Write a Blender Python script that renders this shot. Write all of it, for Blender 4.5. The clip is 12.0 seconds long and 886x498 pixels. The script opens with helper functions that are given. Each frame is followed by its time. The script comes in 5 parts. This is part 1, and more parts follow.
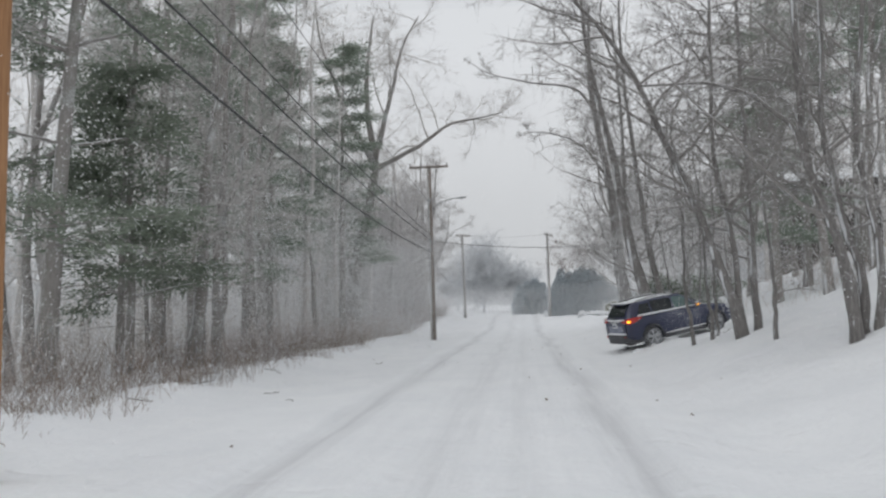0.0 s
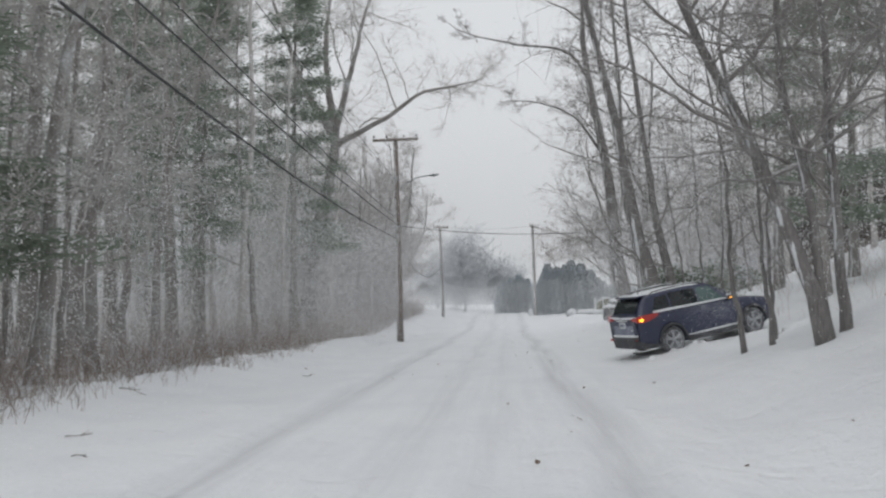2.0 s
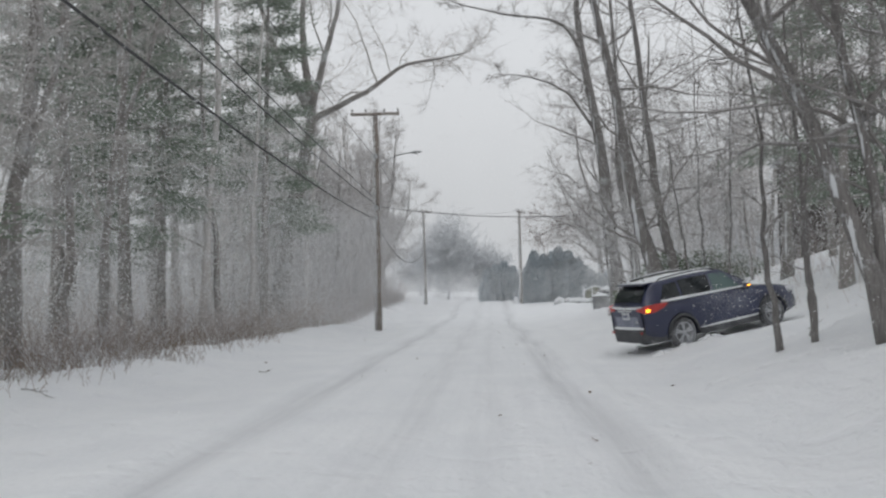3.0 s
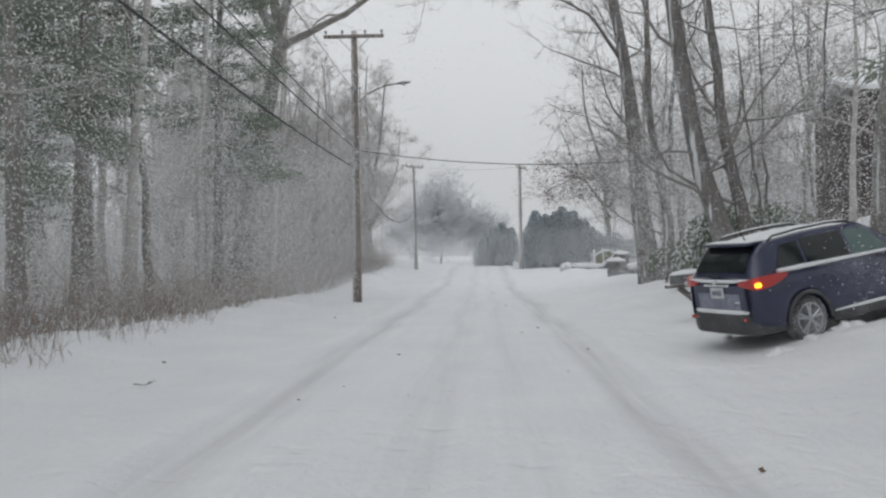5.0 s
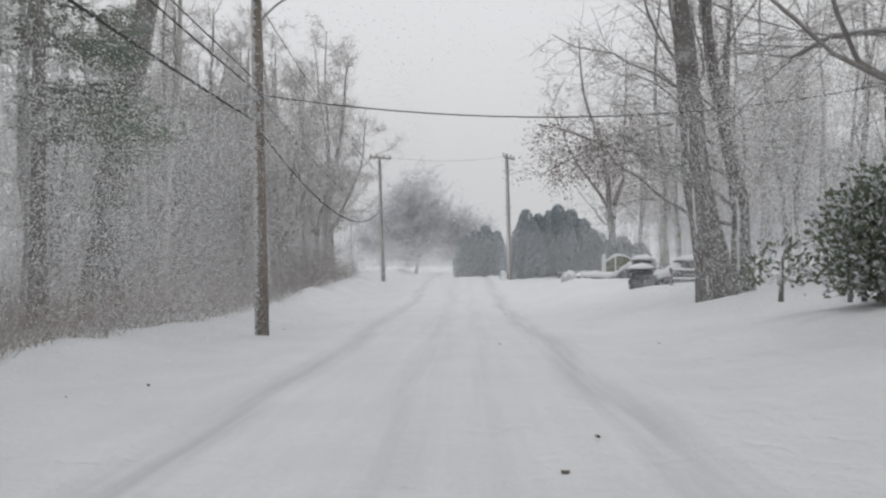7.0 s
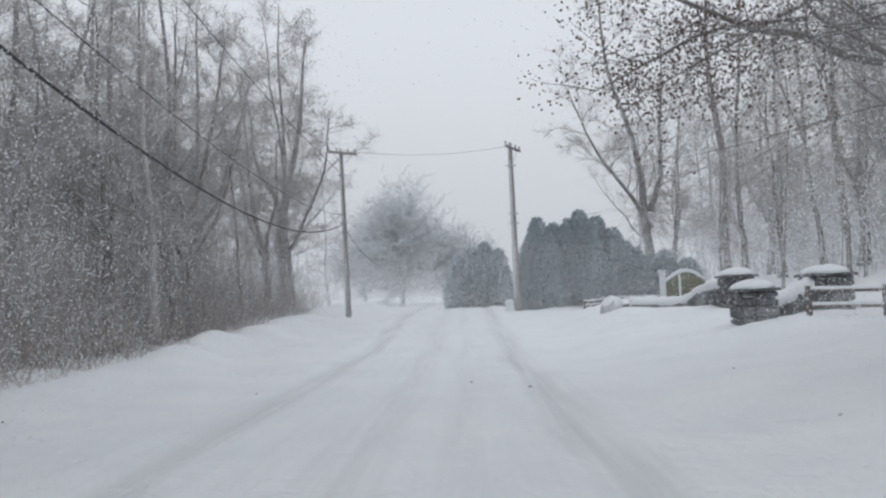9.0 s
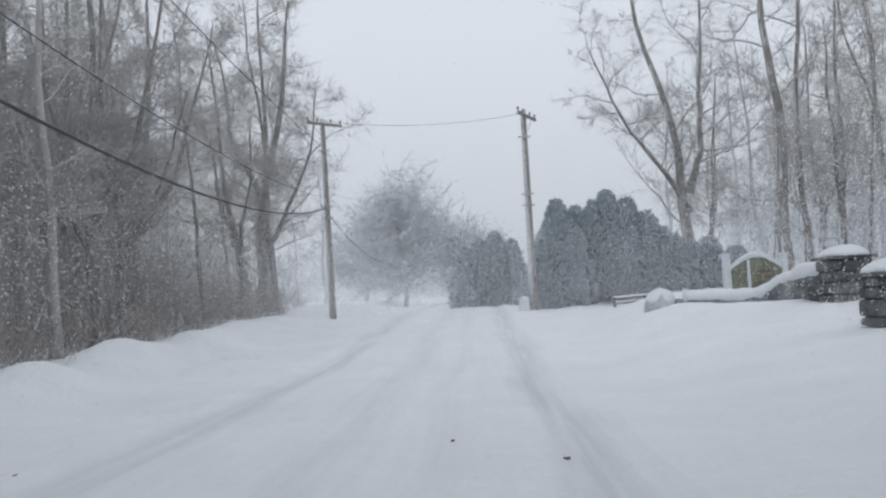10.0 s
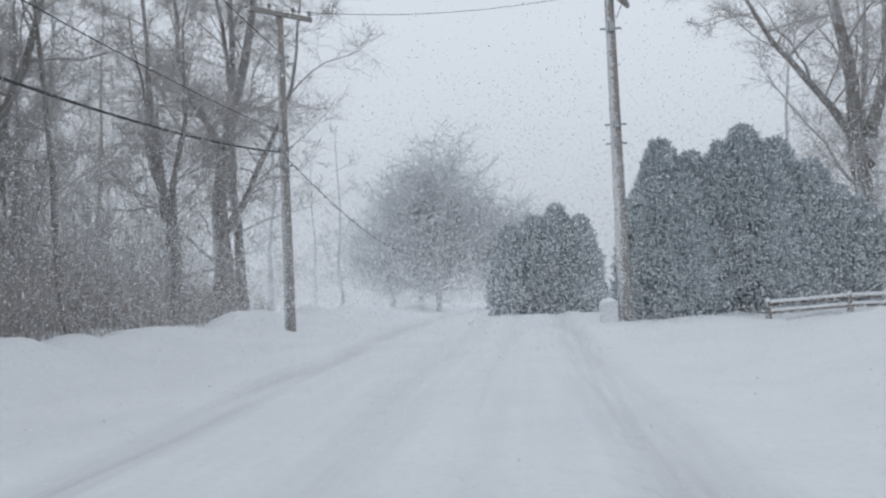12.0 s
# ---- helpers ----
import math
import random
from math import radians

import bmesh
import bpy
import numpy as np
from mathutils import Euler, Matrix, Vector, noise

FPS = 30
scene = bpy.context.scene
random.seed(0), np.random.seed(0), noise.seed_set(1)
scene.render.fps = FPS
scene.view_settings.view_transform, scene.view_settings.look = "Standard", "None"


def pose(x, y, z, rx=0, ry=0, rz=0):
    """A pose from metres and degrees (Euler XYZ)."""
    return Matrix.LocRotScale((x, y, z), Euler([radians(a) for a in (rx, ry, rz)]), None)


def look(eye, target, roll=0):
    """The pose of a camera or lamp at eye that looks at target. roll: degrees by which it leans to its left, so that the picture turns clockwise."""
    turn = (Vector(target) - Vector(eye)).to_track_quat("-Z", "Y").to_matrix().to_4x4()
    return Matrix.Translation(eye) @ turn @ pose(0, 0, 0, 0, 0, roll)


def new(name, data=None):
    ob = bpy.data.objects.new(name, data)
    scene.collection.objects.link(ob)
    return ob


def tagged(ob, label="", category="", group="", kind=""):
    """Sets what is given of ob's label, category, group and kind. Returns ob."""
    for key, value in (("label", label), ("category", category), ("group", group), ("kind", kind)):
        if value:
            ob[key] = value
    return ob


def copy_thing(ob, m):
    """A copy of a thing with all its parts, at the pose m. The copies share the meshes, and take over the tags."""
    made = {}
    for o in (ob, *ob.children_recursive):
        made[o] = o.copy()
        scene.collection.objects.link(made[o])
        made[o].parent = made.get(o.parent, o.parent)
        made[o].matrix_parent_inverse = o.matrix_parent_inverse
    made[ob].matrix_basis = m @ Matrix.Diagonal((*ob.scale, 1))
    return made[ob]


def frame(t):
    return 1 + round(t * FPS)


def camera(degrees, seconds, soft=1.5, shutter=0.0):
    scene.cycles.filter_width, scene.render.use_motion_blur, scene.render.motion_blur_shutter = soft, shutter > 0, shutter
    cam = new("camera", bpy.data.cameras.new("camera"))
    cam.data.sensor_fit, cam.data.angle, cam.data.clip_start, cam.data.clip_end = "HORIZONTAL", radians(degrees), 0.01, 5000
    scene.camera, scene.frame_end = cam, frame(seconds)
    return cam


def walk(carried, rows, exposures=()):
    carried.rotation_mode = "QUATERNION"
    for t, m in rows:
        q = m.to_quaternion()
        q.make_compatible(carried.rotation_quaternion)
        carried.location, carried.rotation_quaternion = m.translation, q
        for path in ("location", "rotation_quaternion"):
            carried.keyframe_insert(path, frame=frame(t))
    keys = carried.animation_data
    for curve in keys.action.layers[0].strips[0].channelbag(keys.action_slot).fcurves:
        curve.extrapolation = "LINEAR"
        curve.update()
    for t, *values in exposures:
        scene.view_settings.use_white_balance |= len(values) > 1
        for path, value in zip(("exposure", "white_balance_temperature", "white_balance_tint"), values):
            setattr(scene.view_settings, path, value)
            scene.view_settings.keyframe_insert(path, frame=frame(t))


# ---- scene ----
cam = camera(53.0, 12.0, soft=2.4)
PATH = [
    (0, (1.225, -4.345, 1.741), (1.05, -2.357, 1.881), -1.7),
    (0.5, (1.248, -2.184, 1.667), (1.075, -0.195, 1.792), -2.1),
    (1, (1.39, -0.084, 1.585), (1.23, 1.905, 1.721), -1.9),
    (1.5, (1.434, 1.83, 1.555), (1.285, 3.819, 1.694), -1.9),
    (2, (1.358, 3.577, 1.564), (1.217, 5.567, 1.703), -1.6),
    (2.5, (1.286, 5.11, 1.568), (1.147, 7.1, 1.704), -1.3),
    (3, (1.23, 6.638, 1.556), (1.124, 8.632, 1.666), -1.1),
    (5, (0.733, 14.415, 1.582), (0.645, 16.413, 1.611), -0.8),
    (5.5, (0.751, 17.269, 1.589), (0.682, 19.268, 1.584), -1.8),
    (6, (0.779, 20.143, 1.52), (0.719, 22.141, 1.47), -2.0),
    (6.5, (0.845, 23.619, 1.496), (0.801, 25.618, 1.451), -1.4),
    (7, (0.867, 27.394, 1.49), (0.819, 29.392, 1.543), -1.3),
    (9, (1.204, 43.252, 1.432), (1.162, 45.248, 1.555), -2.6),
    (9.5, (1.428, 47.068, 1.42), (1.384, 49.065, 1.535), -2.3),
    (10, (1.59, 50.868, 1.288), (1.516, 52.863, 1.415), -3.0),
    (10.5, (1.863, 54.736, 1.309), (1.702, 56.725, 1.441), -2.5),
    (11, (2.005, 58.699, 1.258), (1.833, 60.687, 1.395), -2.4),
    (12, (1.629, 66.71, 1.276), (1.435, 68.696, 1.42), -2.2),
]
walk(cam, [(t, look(eye, target, roll)) for t, eye, target, roll in PATH],
     exposures=[(0, 0.12, 6520, 10), (5, 0.08, 6540, 10), (7, 0.16, 6640, 11), (9, 0.16, 6260, 10), (12, 0.12, 6060, 9)])

# ---- world, sun ----
world = bpy.data.worlds.new("snow_sky")
scene.world = world
world.use_nodes = True
wt = world.node_tree
for n in list(wt.nodes):
    wt.nodes.remove(n)
w_out = wt.nodes.new("ShaderNodeOutputWorld")
w_bg = wt.nodes.new("ShaderNodeBackground")
w_sky = wt.nodes.new("ShaderNodeTexSky")
w_sky.sky_type, w_sky.sun_disc = "NISHITA", False
w_sky.sun_elevation, w_sky.sun_rotation = radians(38), radians(200)
w_mix = wt.nodes.new("ShaderNodeMixRGB")
w_mul = wt.nodes.new("ShaderNodeVectorMath")
w_mul.operation = "SCALE"
w_mul.inputs[3].default_value = 0.05
w_mix.inputs[0].default_value = 0.94          # thick overcast hides nearly all of the blue
w_mix.inputs[2].default_value = (0.655, 0.675, 0.70, 1)
wt.links.new(w_sky.outputs[0], w_mul.inputs[0])
wt.links.new(w_mul.outputs[0], w_mix.inputs[1])
wt.links.new(w_mix.outputs[0], w_bg.inputs[0])
wt.links.new(w_bg.outputs[0], w_out.inputs[0])
w_bg.inputs[1].default_value = 1.0

sun = new("sun", bpy.data.lights.new("sun", "SUN"))
sun.data.energy, sun.data.angle, sun.data.color = 0.5, radians(60), (1.0, 0.98, 0.95)
sun.matrix_world = look((0, 0, 30), (8, 20, 0))


# ---- materials ----
class Mat:
    """A node material: n() adds a node, l() links."""

    def __init__(self, name, rough=0.7, metal=0.0):
        self.m = bpy.data.materials.new(name)
        self.m.use_nodes = True
        self.t = self.m.node_tree
        self.b = self.t.nodes["Principled BSDF"]
        self.b.inputs["Roughness"].default_value = rough
        self.b.inputs["Metallic"].default_value = metal
        self._co = None

    def n(self, kind, **inputs):
        node = self.t.nodes.new(kind)
        for k, v in inputs.items():
            node.inputs[k.replace("_", " ")].default_value = v
        return node

    def l(self, a, b):
        self.t.links.new(a, b)

    def co(self):
        if self._co is None:
            self._co = self.n("ShaderNodeTexCoord").outputs["Object"]
        return self._co

    def world_pos(self):
        return self.n("ShaderNodeNewGeometry").outputs["Position"]

    def noise(self, scale, detail=4.0, rough=0.55, stretch=None, src=None):
        t = self.n("ShaderNodeTexNoise", Scale=scale, Detail=detail, Roughness=rough)
        co = src or self.co()
        if stretch:
            mp = self.n("ShaderNodeMapping", Scale=stretch)
            self.l(co, mp.inputs[0])
            co = mp.outputs[0]
        self.l(co, t.inputs["Vector"])
        return t.outputs[0]

    def ramp(self, fac, stops):
        r = self.n("ShaderNodeValToRGB")
        e = r.color_ramp.elements
        while len(e) < len(stops):
            e.new(0.5)
        for el, (p, c) in zip(e, stops):
            el.position = p
            el.color = (*c, 1) if isinstance(c, tuple) else (c, c, c, 1)
        self.l(fac, r.inputs[0])
        return r.outputs[0]

    def mix(self, fac, a, b):
        m = self.n("ShaderNodeMixRGB")
        for v, s in ((fac, 0), (a, 1), (b, 2)):
            if isinstance(v, (int, float)):
                m.inputs[s].default_value = v
            elif isinstance(v, tuple):
                m.inputs[s].default_value = (*v, 1)
            else:
                self.l(v, m.inputs[s])
        return m.outputs[0]

    def math(self, op, a, b=0.0):
        m = self.n("ShaderNodeMath")
        m.operation = op
        for v, s in ((a, 0), (b, 1)):
            if isinstance(v, (int, float)):
                m.inputs[s].default_value = v
            else:
                self.l(v, m.inputs[s])
        return m.outputs[0]

    def facing(self, d):
        """How far the surface's normal points along d, from -1 to 1."""
        g = self.n("ShaderNodeNewGeometry")
        v = self.n("ShaderNodeVectorMath")
        v.operation = "DOT_PRODUCT"
        v.inputs[1].default_value = Vector(d).normalized()
        self.l(g.outputs["Normal"], v.inputs[0])
        return v.outputs["Value"]

    def bump(self, h, strength=0.3, dist=0.01):
        b = self.n("ShaderNodeBump", Strength=strength, Distance=dist)
        self.l(h, b.inputs["Height"])
        self.l(b.outputs[0], self.b.inputs["Normal"])

    def color(self, c):
        if isinstance(c, tuple):
            self.b.inputs["Base Color"].default_value = (*c, 1)
        else:
            self.l(c, self.b.inputs["Base Color"])
        return self


SNOW = (0.80, 0.82, 0.84)


def snow_mat(name, tone=SNOW):
    m = Mat(name, 0.65)
    big, fine = m.noise(0.6, 3), m.noise(24, 5)
    c = m.mix(m.ramp(big, [(0.35, 0.0), (0.7, 1.0)]), tone, tuple(v * 0.94 for v in tone))
    m.color(m.mix(m.ramp(fine, [(0.3, 0.25), (0.7, 0.0)]), c, tuple(v * 0.8 for v in tone)))
    m.bump(m.math("ADD", m.math("MULTIPLY", big, 2.0), fine), 0.35, 0.03)
    return m.m


def ground_mat():
    """Fresh snow, with packed wheel tracks along the road and drifted ripples beside it."""
    m = Mat("ground_snow", 0.62)
    pos = m.world_pos()
    sep = m.n("ShaderNodeSeparateXYZ")
    m.l(pos, sep.inputs[0])
    wob = m.math("MULTIPLY", m.math("SUBTRACT", m.noise(0.12, 2, src=pos), 0.5), 1.1)
    x = m.math("ADD", sep.outputs[0], wob)
    track = None
    for cx, half, amount in ((-1.75, 0.42, 0.75), (2.5, 0.42, 0.85), (0.15, 0.5, 0.35), (1.15, 0.3, 0.22)):
        d = m.math("ABSOLUTE", m.math("SUBTRACT", x, cx))
        k = m.math("MULTIPLY", m.math("MAXIMUM", m.math("SUBTRACT", 1.0, m.math("DIVIDE", d, half)), 0.0), amount)
        track = k if track is None else m.math("MAXIMUM", track, k)
    streak = m.noise(1.0, 5, 0.6, stretch=(5.0, 0.16, 1.0), src=pos)
    patch = m.noise(0.5, 4, 0.6, src=pos)
    worn = m.math("MULTIPLY", track, m.ramp(streak, [(0.25, 0.15), (0.62, 1.0)]))
    fresh = m.mix(m.ramp(patch, [(0.3, 0.0), (0.75, 1.0)]), (0.88, 0.895, 0.91), (0.80, 0.82, 0.845))
    lane = m.math("LESS_THAN", m.math("ABSOLUTE", m.math("SUBTRACT", x, 0.4)), 2.6)
    c = m.mix(m.math("MULTIPLY", lane, m.ramp(streak, [(0.35, 0.0), (0.7, 0.35)])), fresh, (0.74, 0.76, 0.785))
    c = m.mix(worn, c, (0.60, 0.61, 0.63))
    fine = m.noise(14, 6, 0.65, src=pos)
    m.color(m.mix(m.ramp(fine, [(0.28, 0.3), (0.5, 0.0)]), c, (0.66, 0.68, 0.71)))
    drift = m.noise(1.0, 4, 0.5, stretch=(1.3, 0.5, 1.0), src=pos)
    lumps = m.noise(3.2, 3, 0.5, src=pos)
    pits = m.ramp(m.noise(1.6, 2, 0.4, src=pos), [(0.30, 0.0), (0.40, 1.0)])
    h = m.math("ADD", m.math("MULTIPLY", drift, 3.0), fine)
    h = m.math("ADD", h, m.math("MULTIPLY", lumps, 1.6))
    m.bump(m.math("ADD", h, m.math("MULTIPLY", pits, 0.8)), 0.6, 0.06)
    return m.m


def bark_mat(name, dark, light, frost, green=0.0, windside=True, lodged=1.0):
    """Ridged bark with snow on upward faces and snow blown on to the windward side."""
    m = Mat(name, 0.9)
    ridge = m.noise(9, 5, 0.6, stretch=(3.2, 3.2, 0.35))
    blot = m.noise(1.7, 3)
    c = m.mix(m.ramp(ridge, [(0.3, 0.0), (0.68, 1.0)]), dark, light)
    if green:
        c = m.mix(m.math("MULTIPLY", m.ramp(blot, [(0.45, 0.0), (0.65, 1.0)]), green), c, (0.17, 0.2, 0.14))
    grain = m.noise(22, 3, 0.7)
    plaster = m.ramp(m.math("ADD", m.math("MULTIPLY", grain, 0.5), m.math("MULTIPLY", blot, 0.5)),
                     [(0.62 - 0.34 * frost, 0.0), (0.80 - 0.30 * frost, 0.85)])
    c = m.mix(plaster, c, (0.66, 0.68, 0.70))
    up = m.ramp(m.math("ADD", m.facing((0, 0, 1)), m.math("MULTIPLY", m.math("SUBTRACT", grain, 0.5), 0.7)),
                [(0.56, 0.0), (0.76, lodged)])
    c = m.mix(up, c, (0.78, 0.80, 0.82))
    if windside:
        w = m.ramp(m.math("ADD", m.facing((-0.75, -0.6, 0.1)), m.math("MULTIPLY", m.math("SUBTRACT", m.noise(2.2, 4, 0.6, stretch=(2.5, 2.5, 0.16)), 0.55), 1.3)),
                   [(0.95, 0.0), (1.08, 0.8)])
        c = m.mix(w, c, (0.76, 0.78, 0.80))
    m.color(c)
    m.bump(ridge, 0.6, 0.02)
    return m.m


def foliage_mat(name, a, b, snow_amount):
    """Needles or leaves that vary piece by piece, some carrying snow."""
    m = Mat(name, 0.75)
    g = m.n("ShaderNodeNewGeometry")
    r = g.outputs["Random Per Island"]
    c = m.mix(r, a, b)
    pos = m.noise(1.3, 2, src=g.outputs["Position"])
    k = m.math("ADD", m.math("MULTIPLY", r, 0.5), m.math("MULTIPLY", pos, 0.5))
    c = m.mix(m.ramp(k, [(0.72 - 0.4 * snow_amount, 0.0), (0.78 - 0.35 * snow_amount, 1.0)]), c, (0.74, 0.76, 0.79))
    m.color(c)
    tr = m.n("ShaderNodeBsdfTranslucent")
    m.l(c, tr.inputs[0])
    mx = m.n("ShaderNodeMixShader")
    mx.inputs[0].default_value = 0.4
    m.l(m.b.outputs[0], mx.inputs[1])
    m.l(tr.outputs[0], mx.inputs[2])
    m.l(mx.outputs[0], m.t.nodes["Material Output"].inputs[0])
    return m.m


def plain_mat(name, c, rough=0.6, metal=0.0, vary=0.25, scale=12, coat=0.0, bump=0.15, dust=0.0):
    m = Mat(name, rough, metal)
    n1, n2 = m.noise(scale, 5), m.noise(scale * 0.13, 3)
    k = m.math("ADD", m.math("MULTIPLY", n1, 0.5), m.math("MULTIPLY", n2, 0.5))
    col = m.mix(m.ramp(k, [(0.3, 0.0), (0.7, 1.0)]), tuple(v * (1 - vary) for v in c), tuple(min(1, v * (1 + vary)) for v in c))
    if dust:
        fl = m.noise(60, 4, 0.7)
        kk = m.math("ADD", m.math("MULTIPLY", fl, 0.6), m.math("MULTIPLY", n2, 0.4))
        col = m.mix(m.ramp(kk, [(0.66 - 0.3 * dust, 0.0), (0.82 - 0.25 * dust, 0.8)]), col, (0.72, 0.74, 0.77))
    m.color(col)
    if coat:
        m.b.inputs["Coat Weight"].default_value = coat
        m.b.inputs["Coat Roughness"].default_value = 0.12
    if bump:
        m.bump(n1, bump, 0.004)
    return m.m


def wood_mat(name, dark, light, frost=0.0):
    m = Mat(name, 0.85)
    g = m.noise(6, 6, 0.65, stretch=(5, 5, 0.22))
    b = m.noise(0.7, 3)
    c = m.mix(m.ramp(g, [(0.3, 0.0), (0.7, 1.0)]), dark, light)
    c = m.mix(m.ramp(b, [(0.45, 0.0), (0.75, 0.5)]), c, tuple(v * 0.6 for v in dark))
    up = m.ramp(m.facing((0, 0, 1)), [(0.55, 0.0), (0.75, 1.0)])
    c = m.mix(up, c, (0.78, 0.80, 0.82))
    if frost:
        w = m.ramp(m.math("ADD", m.facing((-0.7, -0.7, 0)), m.math("MULTIPLY", m.math("SUBTRACT", m.noise(14, 4), 0.5), 1.4)),
                   [(1.05 - 0.4 * frost, 0.0), (1.2 - 0.4 * frost, 0.8)])
        c = m.mix(w, c, (0.74, 0.76, 0.78))
    m.color(c)
    m.bump(g, 0.5, 0.01)
    return m.m


def glow_mat(name, c, strength, base):
    m = Mat(name, 0.25)
    m.color(base)
    m.b.inputs["Emission Color"].default_value = (*c, 1)
    m.b.inputs["Emission Strength"].default_value = strength
    return m.m


M_GROUND = ground_mat()
M_SNOW = snow_mat("snow_cap")
M_OAK = bark_mat("oak_bark", (0.11, 0.104, 0.10), (0.235, 0.222, 0.212), 0.25)
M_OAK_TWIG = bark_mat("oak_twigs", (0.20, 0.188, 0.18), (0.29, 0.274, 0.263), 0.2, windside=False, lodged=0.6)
# woodland bark and twigs: flecks of blown snow over tones lightened for haze
M_HAZED = bark_mat("hazed_snowy_bark", (0.195, 0.178, 0.167), (0.32, 0.30, 0.284), 0.38, green=0.15)
M_HAZED_TWIG = bark_mat("hazed_snowy_twigs", (0.43, 0.408, 0.392), (0.54, 0.518, 0.50), 0.22, windside=False, lodged=0.35)
# haze painted into the bark colour, palest for the trees farthest off
M_HAZED_FAR = bark_mat("far_hazed_bark", (0.53, 0.54, 0.555), (0.63, 0.64, 0.655), 0.6, windside=False)
# deep-wood bark and twigs paled for haze, a step short of the farthest
M_HAZED_DEEP = bark_mat("deep_hazed_bark", (0.48, 0.457, 0.44), (0.58, 0.555, 0.537), 0.4, windside=False)
M_HAZED_DEEPTWIG = bark_mat("deep_hazed_twigs", (0.69, 0.66, 0.635), (0.77, 0.74, 0.715), 0.4, windside=False, lodged=0.35)
M_PINE = bark_mat("pine_bark", (0.225, 0.208, 0.197), (0.335, 0.315, 0.30), 0.3, green=0.2)
# needle green lightened for haze, for all but the nearest pines
M_HAZED_NEEDLE = foliage_mat("pine_needles", (0.24, 0.285, 0.235), (0.34, 0.385, 0.325), -0.15)
# dark evergreen foliage paled to blue-grey, the haze put into its colour
M_HAZED_YEW = foliage_mat("hazed_evergreen_sprays", (0.47, 0.52, 0.55), (0.56, 0.61, 0.64), 0.06)
M_RHODO = foliage_mat("rhododendron_leaves", (0.13, 0.165, 0.115), (0.23, 0.265, 0.195), 0.36)
# same needles for the nearest pines, with less haze in the colour
M_NEEDLE_NEAR = foliage_mat("less_hazed_needles", (0.185, 0.22, 0.175), (0.28, 0.318, 0.258), -0.12)
M_DRYLEAF = foliage_mat("dry_oak_leaves", (0.16, 0.112, 0.092), (0.26, 0.195, 0.165), 0.12)
# brush colour paled for haze; the near brush keeps the browner tangle tone
M_HAZED_BRUSH = foliage_mat("hazed_dry_brush", (0.50, 0.45, 0.418), (0.64, 0.592, 0.557), 0.15)
M_TANGLE = foliage_mat("brown_tangle", (0.28, 0.225, 0.19), (0.45, 0.383, 0.335), 0.25)
# thicket and mid-distance twigs, lightened part way to imitate haze
M_HAZED_THICKET = foliage_mat("hazed_grey_thicket", (0.42, 0.372, 0.348), (0.55, 0.50, 0.474), 0.2)
M_HAZED_DARKTWIG = bark_mat("mid_hazed_twigs", (0.38, 0.363, 0.355), (0.49, 0.47, 0.46), 0.3, windside=False, lodged=0.35)
M_STRAW = foliage_mat("dry_grass", (0.22, 0.17, 0.12), (0.42, 0.35, 0.27), 0.1)
M_POLE = wood_mat("weathered_pole_wood", (0.16, 0.132, 0.112), (0.30, 0.26, 0.232), 0.7)
M_POLE_WARM = wood_mat("new_pole_wood", (0.25, 0.12, 0.055), (0.46, 0.25, 0.12), 0.1)
M_POSTWOOD = wood_mat("grey_post_wood", (0.11, 0.095, 0.085), (0.24, 0.215, 0.195), 0.4)
M_CABLE = plain_mat("black_cable", (0.045, 0.045, 0.048), 0.7, bump=0)
M_METAL = plain_mat("galvanised_steel", (0.42, 0.43, 0.44), 0.45, 0.8)
M_CERAMIC = plain_mat("insulator_glaze", (0.28, 0.27, 0.27), 0.25)
M_PAINT = plain_mat("navy_car_paint", (0.010, 0.0155, 0.056), 0.3, 0.1, 0.2, 3, coat=0.8, bump=0, dust=0.3)
M_TRIM = plain_mat("dark_plastic_trim", (0.055, 0.057, 0.062), 0.6, 0, 0.3, 9, dust=0.35)
M_TYRE = plain_mat("tyre_rubber", (0.03, 0.03, 0.032), 0.85, dust=0.75)
M_RIM = plain_mat("alloy_rim", (0.45, 0.46, 0.48), 0.35, 0.8, dust=0.4)
M_CARGLASS = plain_mat("tinted_glass", (0.012, 0.016, 0.018), 0.07, 0, 0.1, bump=0, dust=0.12)
M_GREENGLASS = plain_mat("side_glass", (0.10, 0.15, 0.145), 0.08, 0, 0.1, bump=0, dust=0.1)
M_LAMPRED = plain_mat("tail_lamp_red", (0.42, 0.03, 0.025), 0.2, 0, 0.15, coat=0.6, bump=0)
M_LAMPCLEAR = plain_mat("clear_lens", (0.55, 0.56, 0.58), 0.15, 0, 0.1, bump=0)
M_AMBER = glow_mat("turn_signal_glow", (1.0, 0.40, 0.02), 3.2, (0.8, 0.3, 0.03))
M_PLATE = plain_mat("plate_white", (0.62, 0.64, 0.66), 0.4)
M_BAR = plain_mat("plate_bar", (0.16, 0.17, 0.24), 0.5)
M_CHROME = plain_mat("chrome", (0.7, 0.71, 0.72), 0.2, 1.0, bump=0)
M_BLACKBOX = plain_mat("dark_mailbox_paint", (0.07, 0.07, 0.072), 0.5, dust=0.4)
M_STONE = plain_mat("dark_fieldstone", (0.11, 0.112, 0.115), 0.9, 0, 0.4, 7, bump=0.6, dust=0.6)
M_WHITE = plain_mat("white_painted_wood", (0.72, 0.74, 0.76), 0.55, 0, 0.08)
M_SIGN = plain_mat("mossy_sign_panel", (0.20, 0.205, 0.155), 0.8, 0, 0.5, 5, dust=0.25)
